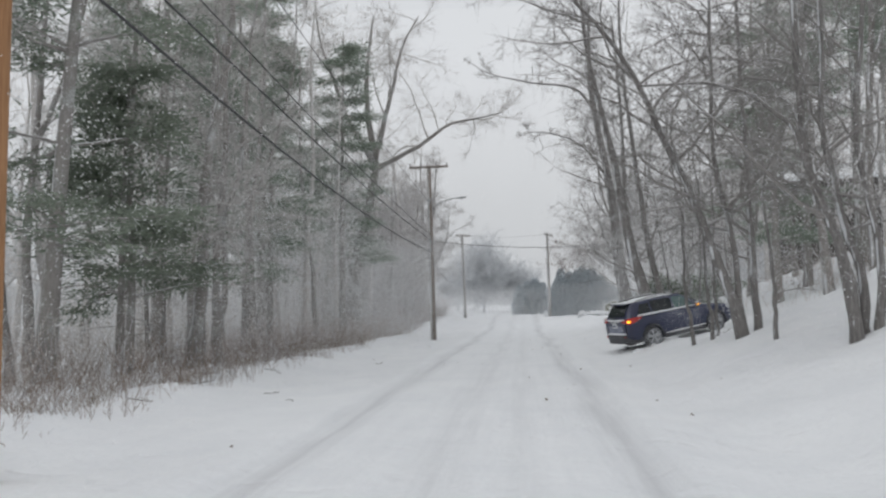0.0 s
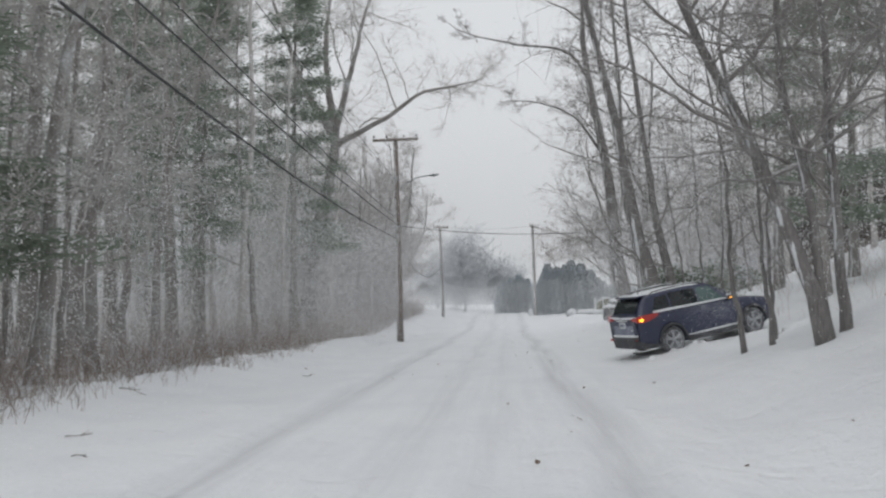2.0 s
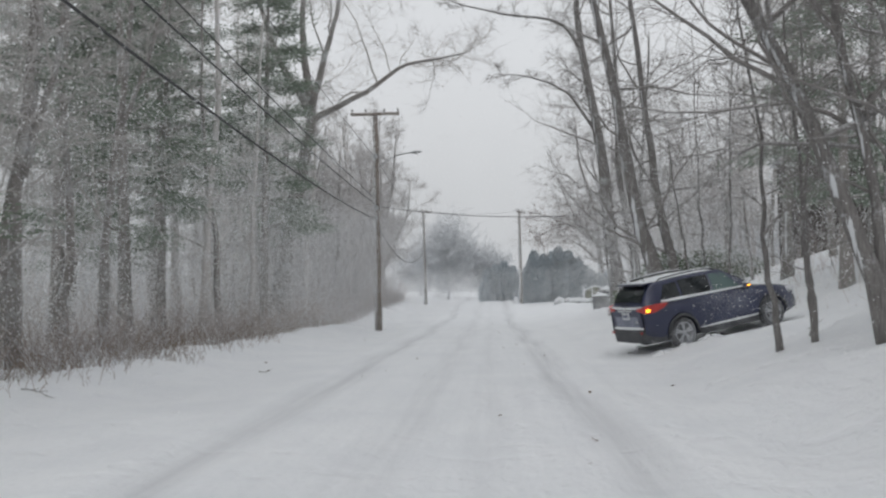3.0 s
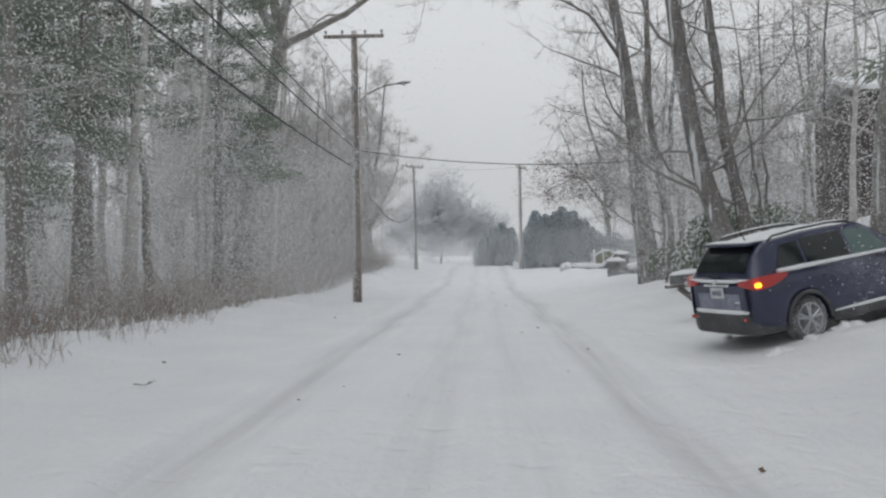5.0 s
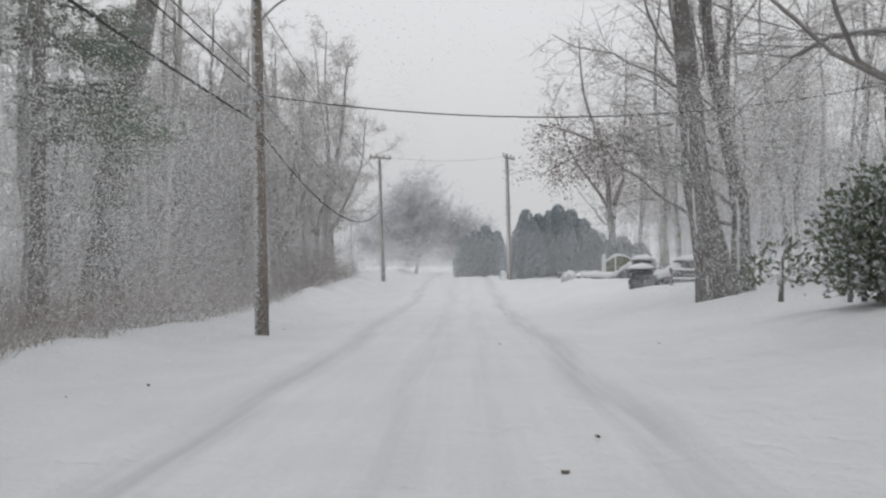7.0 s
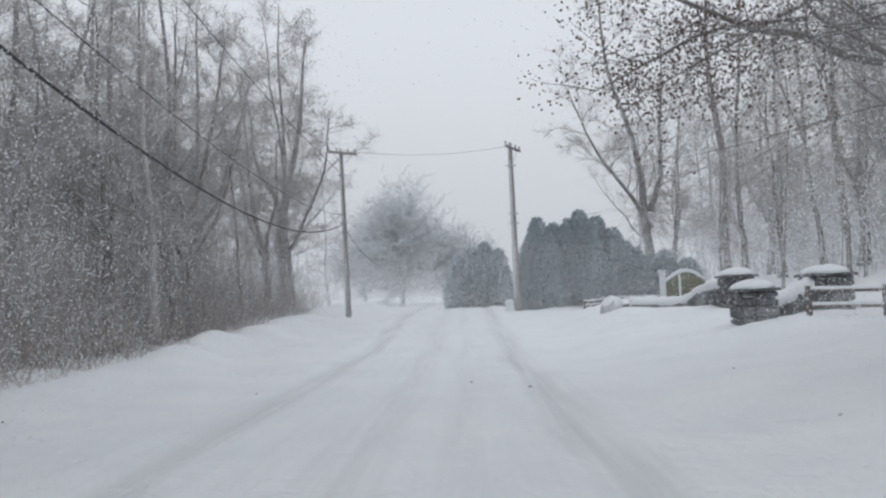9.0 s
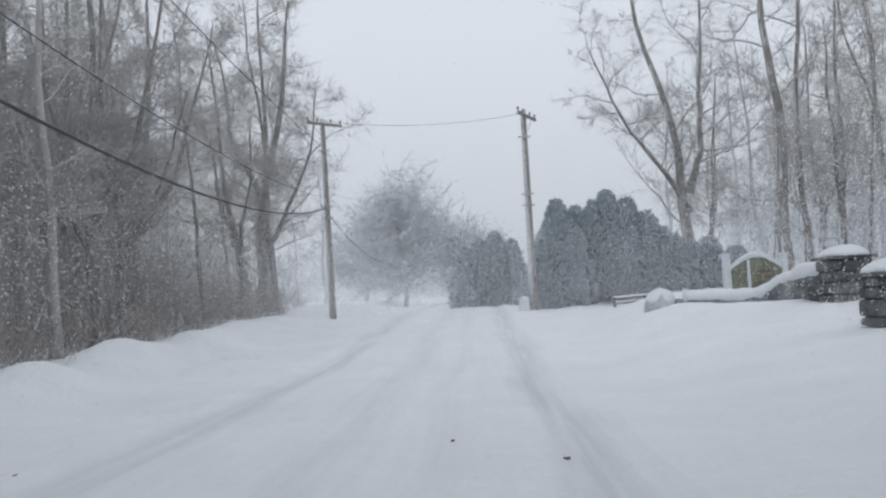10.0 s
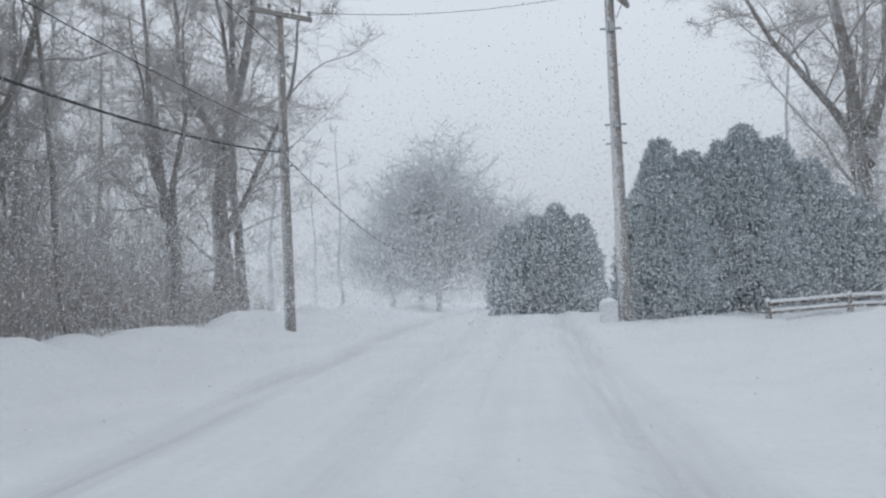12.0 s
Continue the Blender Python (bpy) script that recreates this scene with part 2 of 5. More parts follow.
M_SIDING = plain_mat("brown_grey_siding", (0.085, 0.077, 0.072), 0.8, 0, 0.15, 4, dust=0.1)
M_DEADLEAF = plain_mat("brown_leaf", (0.14, 0.095, 0.065), 0.85, 0, 0.4, 30)
M_FLAKE = foliage_mat("snowflakes", (0.93, 0.935, 0.945), (0.97, 0.972, 0.975), 0.0)
# greyer, lighter pole wood for the two far poles, imitating haze
M_POLE_HAZED = wood_mat("hazed_pole_wood", (0.25, 0.23, 0.215), (0.39, 0.365, 0.345), 0.8)
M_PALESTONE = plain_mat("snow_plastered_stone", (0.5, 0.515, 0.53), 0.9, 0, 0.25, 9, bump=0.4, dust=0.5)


# ---- mesh helpers ----
class Geo:
    """Gathers tubes, boxes, lathes and triangles into one mesh."""

    def __init__(self):
        self.v, self.f, self.count = [], [], 0

    def add(self, verts, faces):
        o = self.count
        self.v.extend(verts)
        self.f.extend([tuple(i + o for i in f) for f in faces])
        self.count += len(verts)
        return self

    def tube(self, pts, radii, sides=6, cap=True):
        pts = [Vector(p) for p in pts]
        verts, faces, n = [], [], len(pts)
        ref = Vector((0.31, 0.77, 0.12))
        for i, p in enumerate(pts):
            d = (pts[min(i + 1, n - 1)] - pts[max(i - 1, 0)]).normalized()
            if abs(d.dot(ref.normalized())) > 0.95:
                ref = Vector((0.9, -0.2, 0.4))
            u = d.cross(ref).normalized()
            w = d.cross(u)
            for k in range(sides):
                a = 2 * math.pi * k / sides
                verts.append(tuple(p + (u * math.cos(a) + w * math.sin(a)) * radii[i]))
        for i in range(n - 1):
            for k in range(sides):
                a, b = i * sides + k, i * sides + (k + 1) % sides
                faces.append((a, a + sides, b + sides, b))
        if cap:
            faces.append(tuple(range(sides)))
            faces.append(tuple(reversed(range((n - 1) * sides, n * sides))))
        return self.add(verts, faces)

    def twig(self, rng, a, b, r):
        """The finest twig: a bent sliver that tapers to the tip."""
        d = (b - a)
        u = d.cross(Vector((rng.gauss(0, 1), rng.gauss(0, 1), rng.gauss(0, 1)))).normalized() * r
        return self.add([tuple(a - u), tuple(a + u), tuple(b)], [(0, 1, 2)])

    def box(self, c, s, rot=0.0, bevel=0.0):
        x, y, z = (v / 2 for v in s)
        r = Matrix.Rotation(rot, 3, "Z")
        if bevel <= 0:
            vs = [Vector((a, b, e)) for e in (-z, z) for a, b in ((-x, -y), (x, -y), (x, y), (-x, y))]
            fs = [(3, 2, 1, 0), (4, 5, 6, 7), (0, 1, 5, 4), (1, 2, 6, 5), (2, 3, 7, 6), (3, 0, 4, 7)]
        else:
            k = bevel
            ring = lambda a, b: [(-a + k, -b), (a - k, -b), (a, -b + k), (a, b - k), (a - k, b), (-a + k, b), (-a, b - k), (-a, -b + k)]
            vs = []
            for e, sh in ((-z, k * 0.7), (-z + k, 0), (z - k, 0), (z, k * 0.7)):
                vs += [Vector((p, q, e)) for p, q in ring(x - sh, y - sh)]
            fs = [tuple(reversed(range(8))), tuple(range(24, 32))]
            for lv in range(3):
                for i in range(8):
                    a, b = lv * 8 + i, lv * 8 + (i + 1) % 8
                    fs.append((a, b, b + 8, a + 8))
        return self.add([tuple(r @ v + Vector(c)) for v in vs], fs)

    def lathe(self, profile, c=(0, 0, 0), sides=20, axis="z"):
        """profile: (radius, height) pairs round an axis through c."""
        vs, fs, n = [], [], len(profile)
        for r, h in profile:
            for k in range(sides):
                a = 2 * math.pi * k / sides
                p = (r * math.cos(a), r * math.sin(a), h) if axis == "z" else (h, r * math.cos(a), r * math.sin(a))
                vs.append((p[0] + c[0], p[1] + c[1], p[2] + c[2]))
        for i in range(n - 1):
            for k in range(sides):
                a, b = i * sides + k, i * sides + (k + 1) % sides
                fs.append((a, b, b + sides, a + sides))
        fs.append(tuple(reversed(range(sides))))
        fs.append(tuple(range((n - 1) * sides, n * sides)))
        return self.add(vs, fs)

    def mesh(self, name, mat, smooth=False):
        me = bpy.data.meshes.new(name)
        me.from_pydata(self.v, [], self.f)
        me.materials.append(mat)
        if smooth:
            me.polygons.foreach_set("use_smooth", [True] * len(me.polygons))
        me.update()
        return me


def part(name, geo, mat, parent, label="", smooth=False):
    ob = new(name, geo.mesh(name, mat, smooth) if isinstance(geo, Geo) else geo)
    ob.parent = parent
    return tagged(ob, label)


def thing(name, label, category, m=None, group="", kind=""):
    ob = new(name)
    ob.empty_display_size = 0.2
    if m is not None:
        ob.matrix_basis = m
    return tagged(ob, label, category, group, kind)


def solid(name, geo, mat, label, category, group="", kind="", smooth=False):
    return tagged(new(name, geo.mesh(name, mat, smooth)), label, category, group, kind)


# ---- ground ----
def step(a, b, x):
    t = min(1.0, max(0.0, (x - a) / (b - a)))
    return t * t * (3 - 2 * t)


def road_z(y):
    return 1.15 * step(60, 104, y) + 0.012 * max(0.0, min(y, 260) - 104)


DRIVES = (((0.5, 19.5), (1.3, 27.6), (5.6, 29.6), 0.010), ((1.6, 59.0), (2.6, 69.4), (9.8, 70.6), 0.022))


def ground_z(x, y):
    z = road_z(y)
    # the hill beside the road, lower where the driveway leaves it
    near = 1 - step(22, 28, y)
    slope = 0.36 * near + 0.19 * (1 - near)
    slope *= 1 - 0.12 * step(46, 62, y) - 0.75 * step(79, 87, y)
    knoll = math.exp(-((y - 75.5) / 5) ** 2)
    slope += 0.25 * knoll
    u = max(0.0, x - 4.25)
    soft = u * u / (u + 0.5)
    shelf = step(54, 63, y) * (1 - step(84, 92, y))
    hill = slope * min(soft, 7.0 - 3.0 * shelf - 2.55 * knoll) + 0.30 * max(0.0, min(x, 24) - 10.5 - 6.0 * shelf) * (1 - near * 0.45) * (1 - 0.7 * step(80, 95, y))
    z += hill
    # the ploughed berm and the woods floor across the road
    bank = 0.25 + 0.35 * step(58, 68, y)
    e = -6.4 + 0.5 * noise.noise(Vector((3.1, y * 0.22, 0)))
    z += bank * math.exp(-((x - e) / 0.9) ** 2) * (0.6 + 0.7 * noise.noise(Vector((9.7, y * 0.5, 2))))
    z += 0.22 * step(-4.5, -8, x)
    off = step(2.9, 4.6, x) + step(-2.2, -4.2, x)
    z += off * (0.16 * noise.noise(Vector((x * 0.45, y * 0.4, 5))) + 0.05 * noise.noise(Vector((x * 1.7, y * 1.3, 8))))
    z += 0.8 * noise.noise(Vector((x * 0.06, y * 0.06, 1))) * step(-9, -25, x)
    # wheel tracks pressed into the road
    wob = 0.35 * noise.noise(Vector((0, y * 0.07, 4)))
    for cx, depth, width in ((-1.75, 0.05, 0.30), (2.5, 0.06, 0.30), (0.1, 0.025, 0.4), (1.2, 0.015, 0.3)):
        z -= depth * math.exp(-((x + wob - cx) / width) ** 2)
    z += 0.05 * math.exp(-((x + wob - 3.0) / 0.3) ** 2) + 0.045 * math.exp(-((x + wob + 2.3) / 0.35) ** 2)
    # the tracks that turn off the road into the two driveways
    for (ax, ay), (bx, by), (ex, ey), depth in DRIVES:
        if ax - 1.4 < x < ex + 1.9 and ay - 0.5 < y < ey + 3.4:
            for k in range(29):
                t = k / 28
                cx = (1 - t) ** 2 * ax + 2 * t * (1 - t) * bx + t * t * ex
                cy = (1 - t) ** 2 * ay + 2 * t * (1 - t) * by + t * t * ey
                dx, dy = (1 - t) * (bx - ax) + t * (ex - bx), (1 - t) * (by - ay) + t * (ey - by)
                ln = math.hypot(dx, dy)
                for s in (-0.78, 0.78):
                    d2 = (x - cx - s * dy / ln) ** 2 + (y - cy + s * dx / ln) ** 2
                    z -= depth * math.exp(-d2 / 0.06)
    z += 0.012 * noise.noise(Vector((x * 2.3, y * 1.1, 3)))
    return z


def spread(fine, far, grow=1.18):
    """Coordinates that are dense over the range and grow apart beyond it."""
    a, b, s = fine
    out = [a + s * i for i in range(int(round((b - a) / s)) + 1)]
    d, lo, hi = s, out[0], out[-1]
    left, right = [], []
    while lo > far[0]:
        d *= grow
        lo -= d
        left.append(lo)
    d = s
    while hi < far[1]:
        d *= grow
        hi += d
        right.append(hi)
    return left[::-1] + out + right


def build_ground():
    xs, ys = spread((-9, 9, 0.16), (-900, 900)), spread((-8, 100, 0.4), (-700, 1200))
    nx = len(xs)
    verts = [(x, y, ground_z(x, y)) for y in ys for x in xs]
    faces = [(j * nx + i, j * nx + i + 1, (j + 1) * nx + i + 1, (j + 1) * nx + i) for j in range(len(ys) - 1) for i in range(nx - 1)]
    me = bpy.data.meshes.new("ground")
    me.from_pydata(verts, [], faces)
    me.polygons.foreach_set("use_smooth", [True] * len(me.polygons))
    me.materials.append(M_GROUND)
    tagged(new("ground", me), "snow-covered road with packed wheel tracks and drifted verges", "ground", kind="structure")


build_ground()


# ---- trees ----
def rand_dir(rng):
    a = rng.uniform(0, 2 * math.pi)
    return Vector((math.cos(a), math.sin(a), 0))


def grow_limb(rng, start, way, length, r0, segs, rise, wander):
    """A limb's points and radii: it wanders and bends upwards as it goes."""
    pts, radii, d, p = [start.copy()], [r0], way.normalized(), start.copy()
    for i in range(segs):
        d = (d + Vector((rng.gauss(0, wander), rng.gauss(0, wander), rng.gauss(0, wander) + rise))).normalized()
        p = p + d * (length / segs)
        pts.append(p.copy())
        radii.append(max(r0 * (1 - 0.82 * (i + 1) / segs), 0.004))
    return pts, radii


def at(pts, k):
    f = k * (len(pts) - 1)
    i = min(int(f), len(pts) - 2)
    return pts[i].lerp(pts[i + 1], f - i), (pts[i + 1] - pts[i]).normalized()


def branch_out(rng, crown, pts, radii, counts, length, low=0.3, toward=None, bias=0.0, rise=0.05, thin=1.0, min_r=0.006):
    """Boughs, branches and twigs along a stem."""
    nb, n2, n3 = counts
    for b in range(nb):
        k = low + (1 - low) * (b + rng.random()) / nb
        p, d = at(pts, min(k, 0.985))
        r_here = radii[min(int(k * (len(pts) - 1)), len(pts) - 2)]
        out = rand_dir(rng)
        if toward is not None:
            out = (out + Vector(toward) * bias).normalized()
        way = out + d * rng.uniform(0.15, 0.9) + Vector((0, 0, rng.uniform(-0.1, 0.3)))
        ln = length * rng.uniform(0.5, 1.2) * (1.05 - 0.55 * k)
        lp, lr = grow_limb(rng, p, way, ln, min(r_here * 0.55, 0.0085 * ln + 0.008) * thin, 7, rise * 0.6, 0.21)
        crown.tube(lp, lr, 4, False)
        for c in range(n2):
            kk = 0.2 + 0.8 * (c + rng.random()) / n2
            p2, d2 = at(lp, min(kk, 0.98))
            way2 = d2 * 0.65 + Vector((rng.gauss(0, 0.65), rng.gauss(0, 0.65), rng.gauss(0.1, 0.5)))
            l2 = ln * rng.uniform(0.25, 0.5) * (1.1 - 0.5 * kk)
            tp, tr = grow_limb(rng, p2, way2, l2, max(0.35 * lr[min(int(kk * 7), 7)], 0.008) * thin, 3, rise * 0.5, 0.24)
            crown.tube(tp, tr, 3, False)
            for e in range(n3 * 2):
                k3 = 0.15 + 0.85 * (e + rng.random()) / (n3 * 2)
                p3, d3 = at(tp, min(k3, 0.98))
                way3 = d3 * 0.5 + Vector((rng.gauss(0, 0.75), rng.gauss(0, 0.75), rng.gauss(0.1, 0.6)))
                crown.twig(rng, p3, p3 + way3.normalized() * l2 * rng.uniform(0.45, 1.15), min_r * thin)


def smooth_path(ctrl, n):
    """A smooth line through a few control points."""
    c = [Vector(p) for p in ctrl]
    c = [c[0] * 2 - c[1]] + c + [c[-1] * 2 - c[-2]]
    out = []
    for i in range(n + 1):
        f = i / n * (len(c) - 3)
        s = min(int(f), len(c) - 4)
        t = f - s
        a, b, d, e = c[s:s + 4]
        out.append(0.5 * ((2 * b) + (d - a) * t + (2 * a - 5 * b + 4 * d - e) * t * t + (3 * b - a - 3 * d + e) * t ** 3))
    return out


def bare_tree(name, seed, stems, counts, length, low, bark, twigs, label, group="", toward=None, bias=0.0, m=None, thin=1.0, min_r=0.006):
    """A leafless tree. stems: (control points, base radius, top radius, and for a lesser stem its share of branches)."""
    rng = random.Random(seed)
    t = thing(name, label, "tree", m, group)
    crown = Geo()
    for ctrl, r0, r1, *share in stems:
        share = share[0] if share else 1.0
        g = Geo()
        n = 14
        pts = smooth_path(ctrl, n)
        flare = [1 + min(0.45, r0 * 1.1) * math.exp(-i / n * 16) for i in range(n + 1)]
        radii = [(r0 + (r1 - r0) * (i / n) ** 0.85) * flare[i] for i in range(n + 1)]
        ph, bend = rng.uniform(0, 6.28), min(0.14, r0 * 0.6)      # a slight crook in the stem
        pts = [p + Vector((rng.gauss(0, 0.025) + bend * (math.sin(ph + i * 0.75) - math.sin(ph)) * min(i / 4, 1), rng.gauss(0, 0.025) + bend * 0.75 * math.sin(ph * 2 + i * 0.9) * min(i / 4, 1), 0)) if 0 < i else p
               for i, p in enumerate(pts)]
        g.tube(pts, radii, 10)
        part("trunk", g, bark, t, smooth=True)
        branch_out(rng, crown, pts, radii, (int(counts[0] * share + 0.5), *counts[1:]), length * share, low, toward, bias, thin=thin, min_r=min_r)
    part("crown", crown, twigs, t)
    return t


def needle_spray(rng, geo, p, way, size, n):
    """A fan of needle tufts about a bough's end."""
    for _ in range(n):
        d = (way + Vector((rng.gauss(0, 0.7), rng.gauss(0, 0.7), rng.gauss(-0.1, 0.25)))).normalized()
        q = p + Vector((rng.gauss(0, size), rng.gauss(0, size), rng.gauss(0, size * 0.2)))
        side = d.cross(Vector((rng.gauss(0, 1), rng.gauss(0, 1), rng.gauss(0, 1)))).normalized() * size * 0.075
        tip = q + d * size * rng.uniform(0.5, 0.95)
        geo.add([tuple(q - side), tuple(q + side), tuple(tip)], [(0, 1, 2)])


def pine_tree(name, seed, h, r0, low, reach, label, m=None, group="", lean=(0, 0), dense=1.0, needles=None):
    rng = random.Random(seed)
    t = thing(name, label, "pine tree", m, group)
    g, limbs, leaves = Geo(), Geo(), Geo()
    pts = smooth_path([(0, 0, -0.2), (lean[0] * 0.4, lean[1] * 0.4, h * 0.5), (lean[0], lean[1], h)], 14)
    radii = [r0 * (1 - 0.85 * (i / 14)) * (1 + 0.4 * math.exp(-i * 1.2)) for i in range(15)]
    g.tube(pts, radii, 9)
    part("trunk", g, M_PINE, t, smooth=True)
    nb = int(40 * dense)
    for b in range(nb):
        whorl = b // 4                              # boughs stand in whorls, with gaps between
        k = min(low + (0.98 - low) * (whorl + 0.5 + rng.gauss(0, 0.08)) / (nb // 4), 0.985)
        p, d = at(pts, k)
        ln = reach * (1.05 - 0.75 * (k - low) / (1 - low)) * rng.uniform(0.55, 1.1)
        way = rand_dir(rng) + Vector((0, 0, rng.uniform(-0.05, 0.3)))
        lp, lr = grow_limb(rng, p, way, ln, 0.016 * ln + 0.012, 6, -0.035, 0.1)
        limbs.tube(lp, lr, 4, False)
        for c in range(9):
            kk = 0.3 + 0.7 * (c + rng.random()) / 9
            p2, d2 = at(lp, min(kk, 0.99))
            way2 = (d2 + Vector((rng.gauss(0, 0.6), rng.gauss(0, 0.6), rng.gauss(0, 0.2)))).normalized()
            l2 = 0.2 * ln + 0.25
            limbs.tube([p2, p2 + way2 * l2], [0.012, 0.005], 3, False)
            needle_spray(rng, leaves, p2 + way2 * l2 * 0.8, way2, 0.40, 34)
    for _ in range(8):                              # dead snags on the bare lower trunk
        p, d = at(pts, rng.uniform(0.12, low))
        lp, lr = grow_limb(rng, p, rand_dir(rng), rng.uniform(0.6, 2.2), 0.018, 4, 0.0, 0.15)
        limbs.tube(lp, lr, 3, False)
    tagged(part("limb_mass", limbs, M_PINE, t), kind="stuff")
    part("needles", leaves, needles or M_HAZED_NEEDLE, t, "dark green needles flecked with snow")
    return t


def place(x, y, rz=0.0, s=1.0, sink=0.08):
    return Matrix.Translation((x, y, ground_z(x, y) - sink)) @ Matrix.Rotation(rz, 4, "Z") @ Matrix.Scale(s, 4)


def put_tree(proto, x, y, rz, s):
    lean = 0.05 * math.sin(37.0 * x + 11.0 * y)
    ob = copy_thing(proto, Matrix.Translation((x, y, ground_z(x, y) - 0.1)) @ Matrix.Rotation(lean, 4, "Y") @ Matrix.Rotation(rz, 4, "Z"))
    ob.scale = (s, s, s)
    return ob


def hero(name, seed, x, y, stems, counts, length, low, bark, twigs, label, **kw):
    """A tree at its own place; stems are given from its foot."""
    return bare_tree(name, seed, stems, counts, length, low, bark, twigs, label, m=Matrix.Translation((x, y, ground_z(x, y) - 0.15)), **kw)


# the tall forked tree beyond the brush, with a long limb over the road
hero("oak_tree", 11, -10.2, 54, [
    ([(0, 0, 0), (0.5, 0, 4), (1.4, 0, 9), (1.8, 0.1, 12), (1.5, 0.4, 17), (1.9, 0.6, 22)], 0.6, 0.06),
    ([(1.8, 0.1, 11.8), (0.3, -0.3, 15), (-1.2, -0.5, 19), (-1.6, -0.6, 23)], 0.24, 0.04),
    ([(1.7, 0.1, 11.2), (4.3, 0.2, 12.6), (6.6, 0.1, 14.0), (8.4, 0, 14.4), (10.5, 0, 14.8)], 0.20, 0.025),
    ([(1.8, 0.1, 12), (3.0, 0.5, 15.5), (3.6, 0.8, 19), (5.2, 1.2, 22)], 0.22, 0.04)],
    (12, 9, 9), 6.4, 0.28, M_HAZED, M_HAZED_TWIG, "tall grey forked oak with a long bare limb over the road")
# the two tall oaks on the far verge, trunks leaning to the road
hero("oak_tree", 12, 7.95, 52.3, [
    ([(0, 0, 0), (-0.5, 0, 4), (-1.1, 0, 9), (-1.7, 0.2, 15), (-2.0, 0.3, 21)], 0.48, 0.08),
    ([(0.75, 0.3, 0), (0.5, 0.3, 4), (-0.1, 0.4, 10), (-0.2, 0.6, 20)], 0.30, 0.06),
    ([(-1.6, 0.2, 13.5), (-2.9, 0.1, 15.3), (-5.6, 0, 15.8), (-8.0, 0, 16.4), (-9.3, 0, 17.2)], 0.10, 0.015, 0.4),
    ([(-1.2, 0.1, 9.6), (-2.6, -0.3, 11.4), (-4.4, -0.5, 12.3), (-6.4, -0.6, 12.5)], 0.09, 0.015, 0.4)],
    (20, 8, 8), 5.8, 0.16, M_OAK, M_OAK_TWIG, "twin-trunked bare oak leaning over the snowy verge", toward=(-1, -0.2, 0), bias=0.9)
hero("oak_tree", 13, 7.3, 37.7, [
    ([(0, 0, 0), (-0.45, 0, 3), (-1.3, 0.1, 7), (-2.2, 0.2, 12), (-2.6, 0.5, 18)], 0.34, 0.06),
    ([(0.55, 0.3, 0), (0.2, 0.3, 4), (-0.6, 0.5, 9), (-0.7, 0.9, 17)], 0.22, 0.05)],
    (20, 8, 8), 5.6, 0.2, M_OAK, M_OAK_TWIG, "bare oak with two leaning trunks streaked with blown snow", toward=(-0.6, -0.3, 0), bias=0.6)
hero("maple_tree", 14, 7.0, 19.9, [
    ([(0, 0, 0), (-0.3, 0.1, 1.5), (-0.9, 0.5, 4), (-1.9, 0.8, 6.2), (-3.0, 1.0, 8.6), (-4.4, 1.0, 10.6)], 0.165, 0.04),
    ([(0.12, 0.1, 0), (-0.1, 0.2, 2), (-0.45, 0.4, 5), (-0.35, 0.5, 9), (-0.5, 0.8, 13)], 0.10, 0.03),
    ([(0.5, 0.5, 0), (0.6, 0.5, 2), (0.5, 0.8, 6), (0.9, 1.0, 12)], 0.12, 0.04)],
    (22, 9, 8), 5.4, 0.32, M_OAK, M_OAK_TWIG, "dark leaning maple with snow lodged in its forks", toward=(-0.8, 0.1, 0), bias=0.7)
hero("maple_tree", 15, 7.5, 13.2, [
    ([(0, 0, 0), (-0.25, 0, 2), (-0.8, 0.2, 5), (-0.7, 0.3, 10)], 0.13, 0.04),
    ([(0.3, 0.3, 0), (0.1, 0.3, 2), (-0.3, 0.4, 5), (-0.1, 0.5, 10)], 0.11, 0.03),
    ([(0.5, 0.1, 0), (0.45, 0.1, 2), (0.3, 0.1, 5), (0.9, 0.1, 11)], 0.10, 0.03),
    ([(0.15, 0.2, 0), (-0.2, 0.1, 2), (-0.65, 0, 3.6), (-1.15, 0, 4.5), (-2.2, 0, 5.2), (-3.7, 0.1, 5.3)], 0.085, 0.02, 0.45)],
    (16, 8, 8), 4.6, 0.36, M_OAK, M_OAK_TWIG, "clump of three slim leaning maples in the snowbank", toward=(-0.7, 0.3, 0), bias=0.5)
# slim saplings on the snowbank
for k, (x, y, hgt, lx, seed) in enumerate(((6.15, 22.2, 7.5, -0.5, 21), (6.6, 21.8, 6.5, -0.35, 22), (6.95, 23.0, 6.0, 0.1, 23), (8.2, 38.0, 8.0, -0.9, 24),
                                          (9.3, 37.2, 9.0, 0.4, 25), (9.9, 43.5, 12.0, -0.2, 26), (6.9, 16.4, 5.5, -0.2, 27))):
    hero("sapling", seed, x, y, [([(0, 0, 0), (lx * 0.3, 0.05, hgt * 0.35), (lx, 0.1, hgt)], 0.045 + 0.003 * hgt, 0.012)],
         (10, 5, 3), hgt * 0.24, 0.3, M_OAK, M_OAK_TWIG, "slim bare sapling rising from the snowbank", group="saplings")

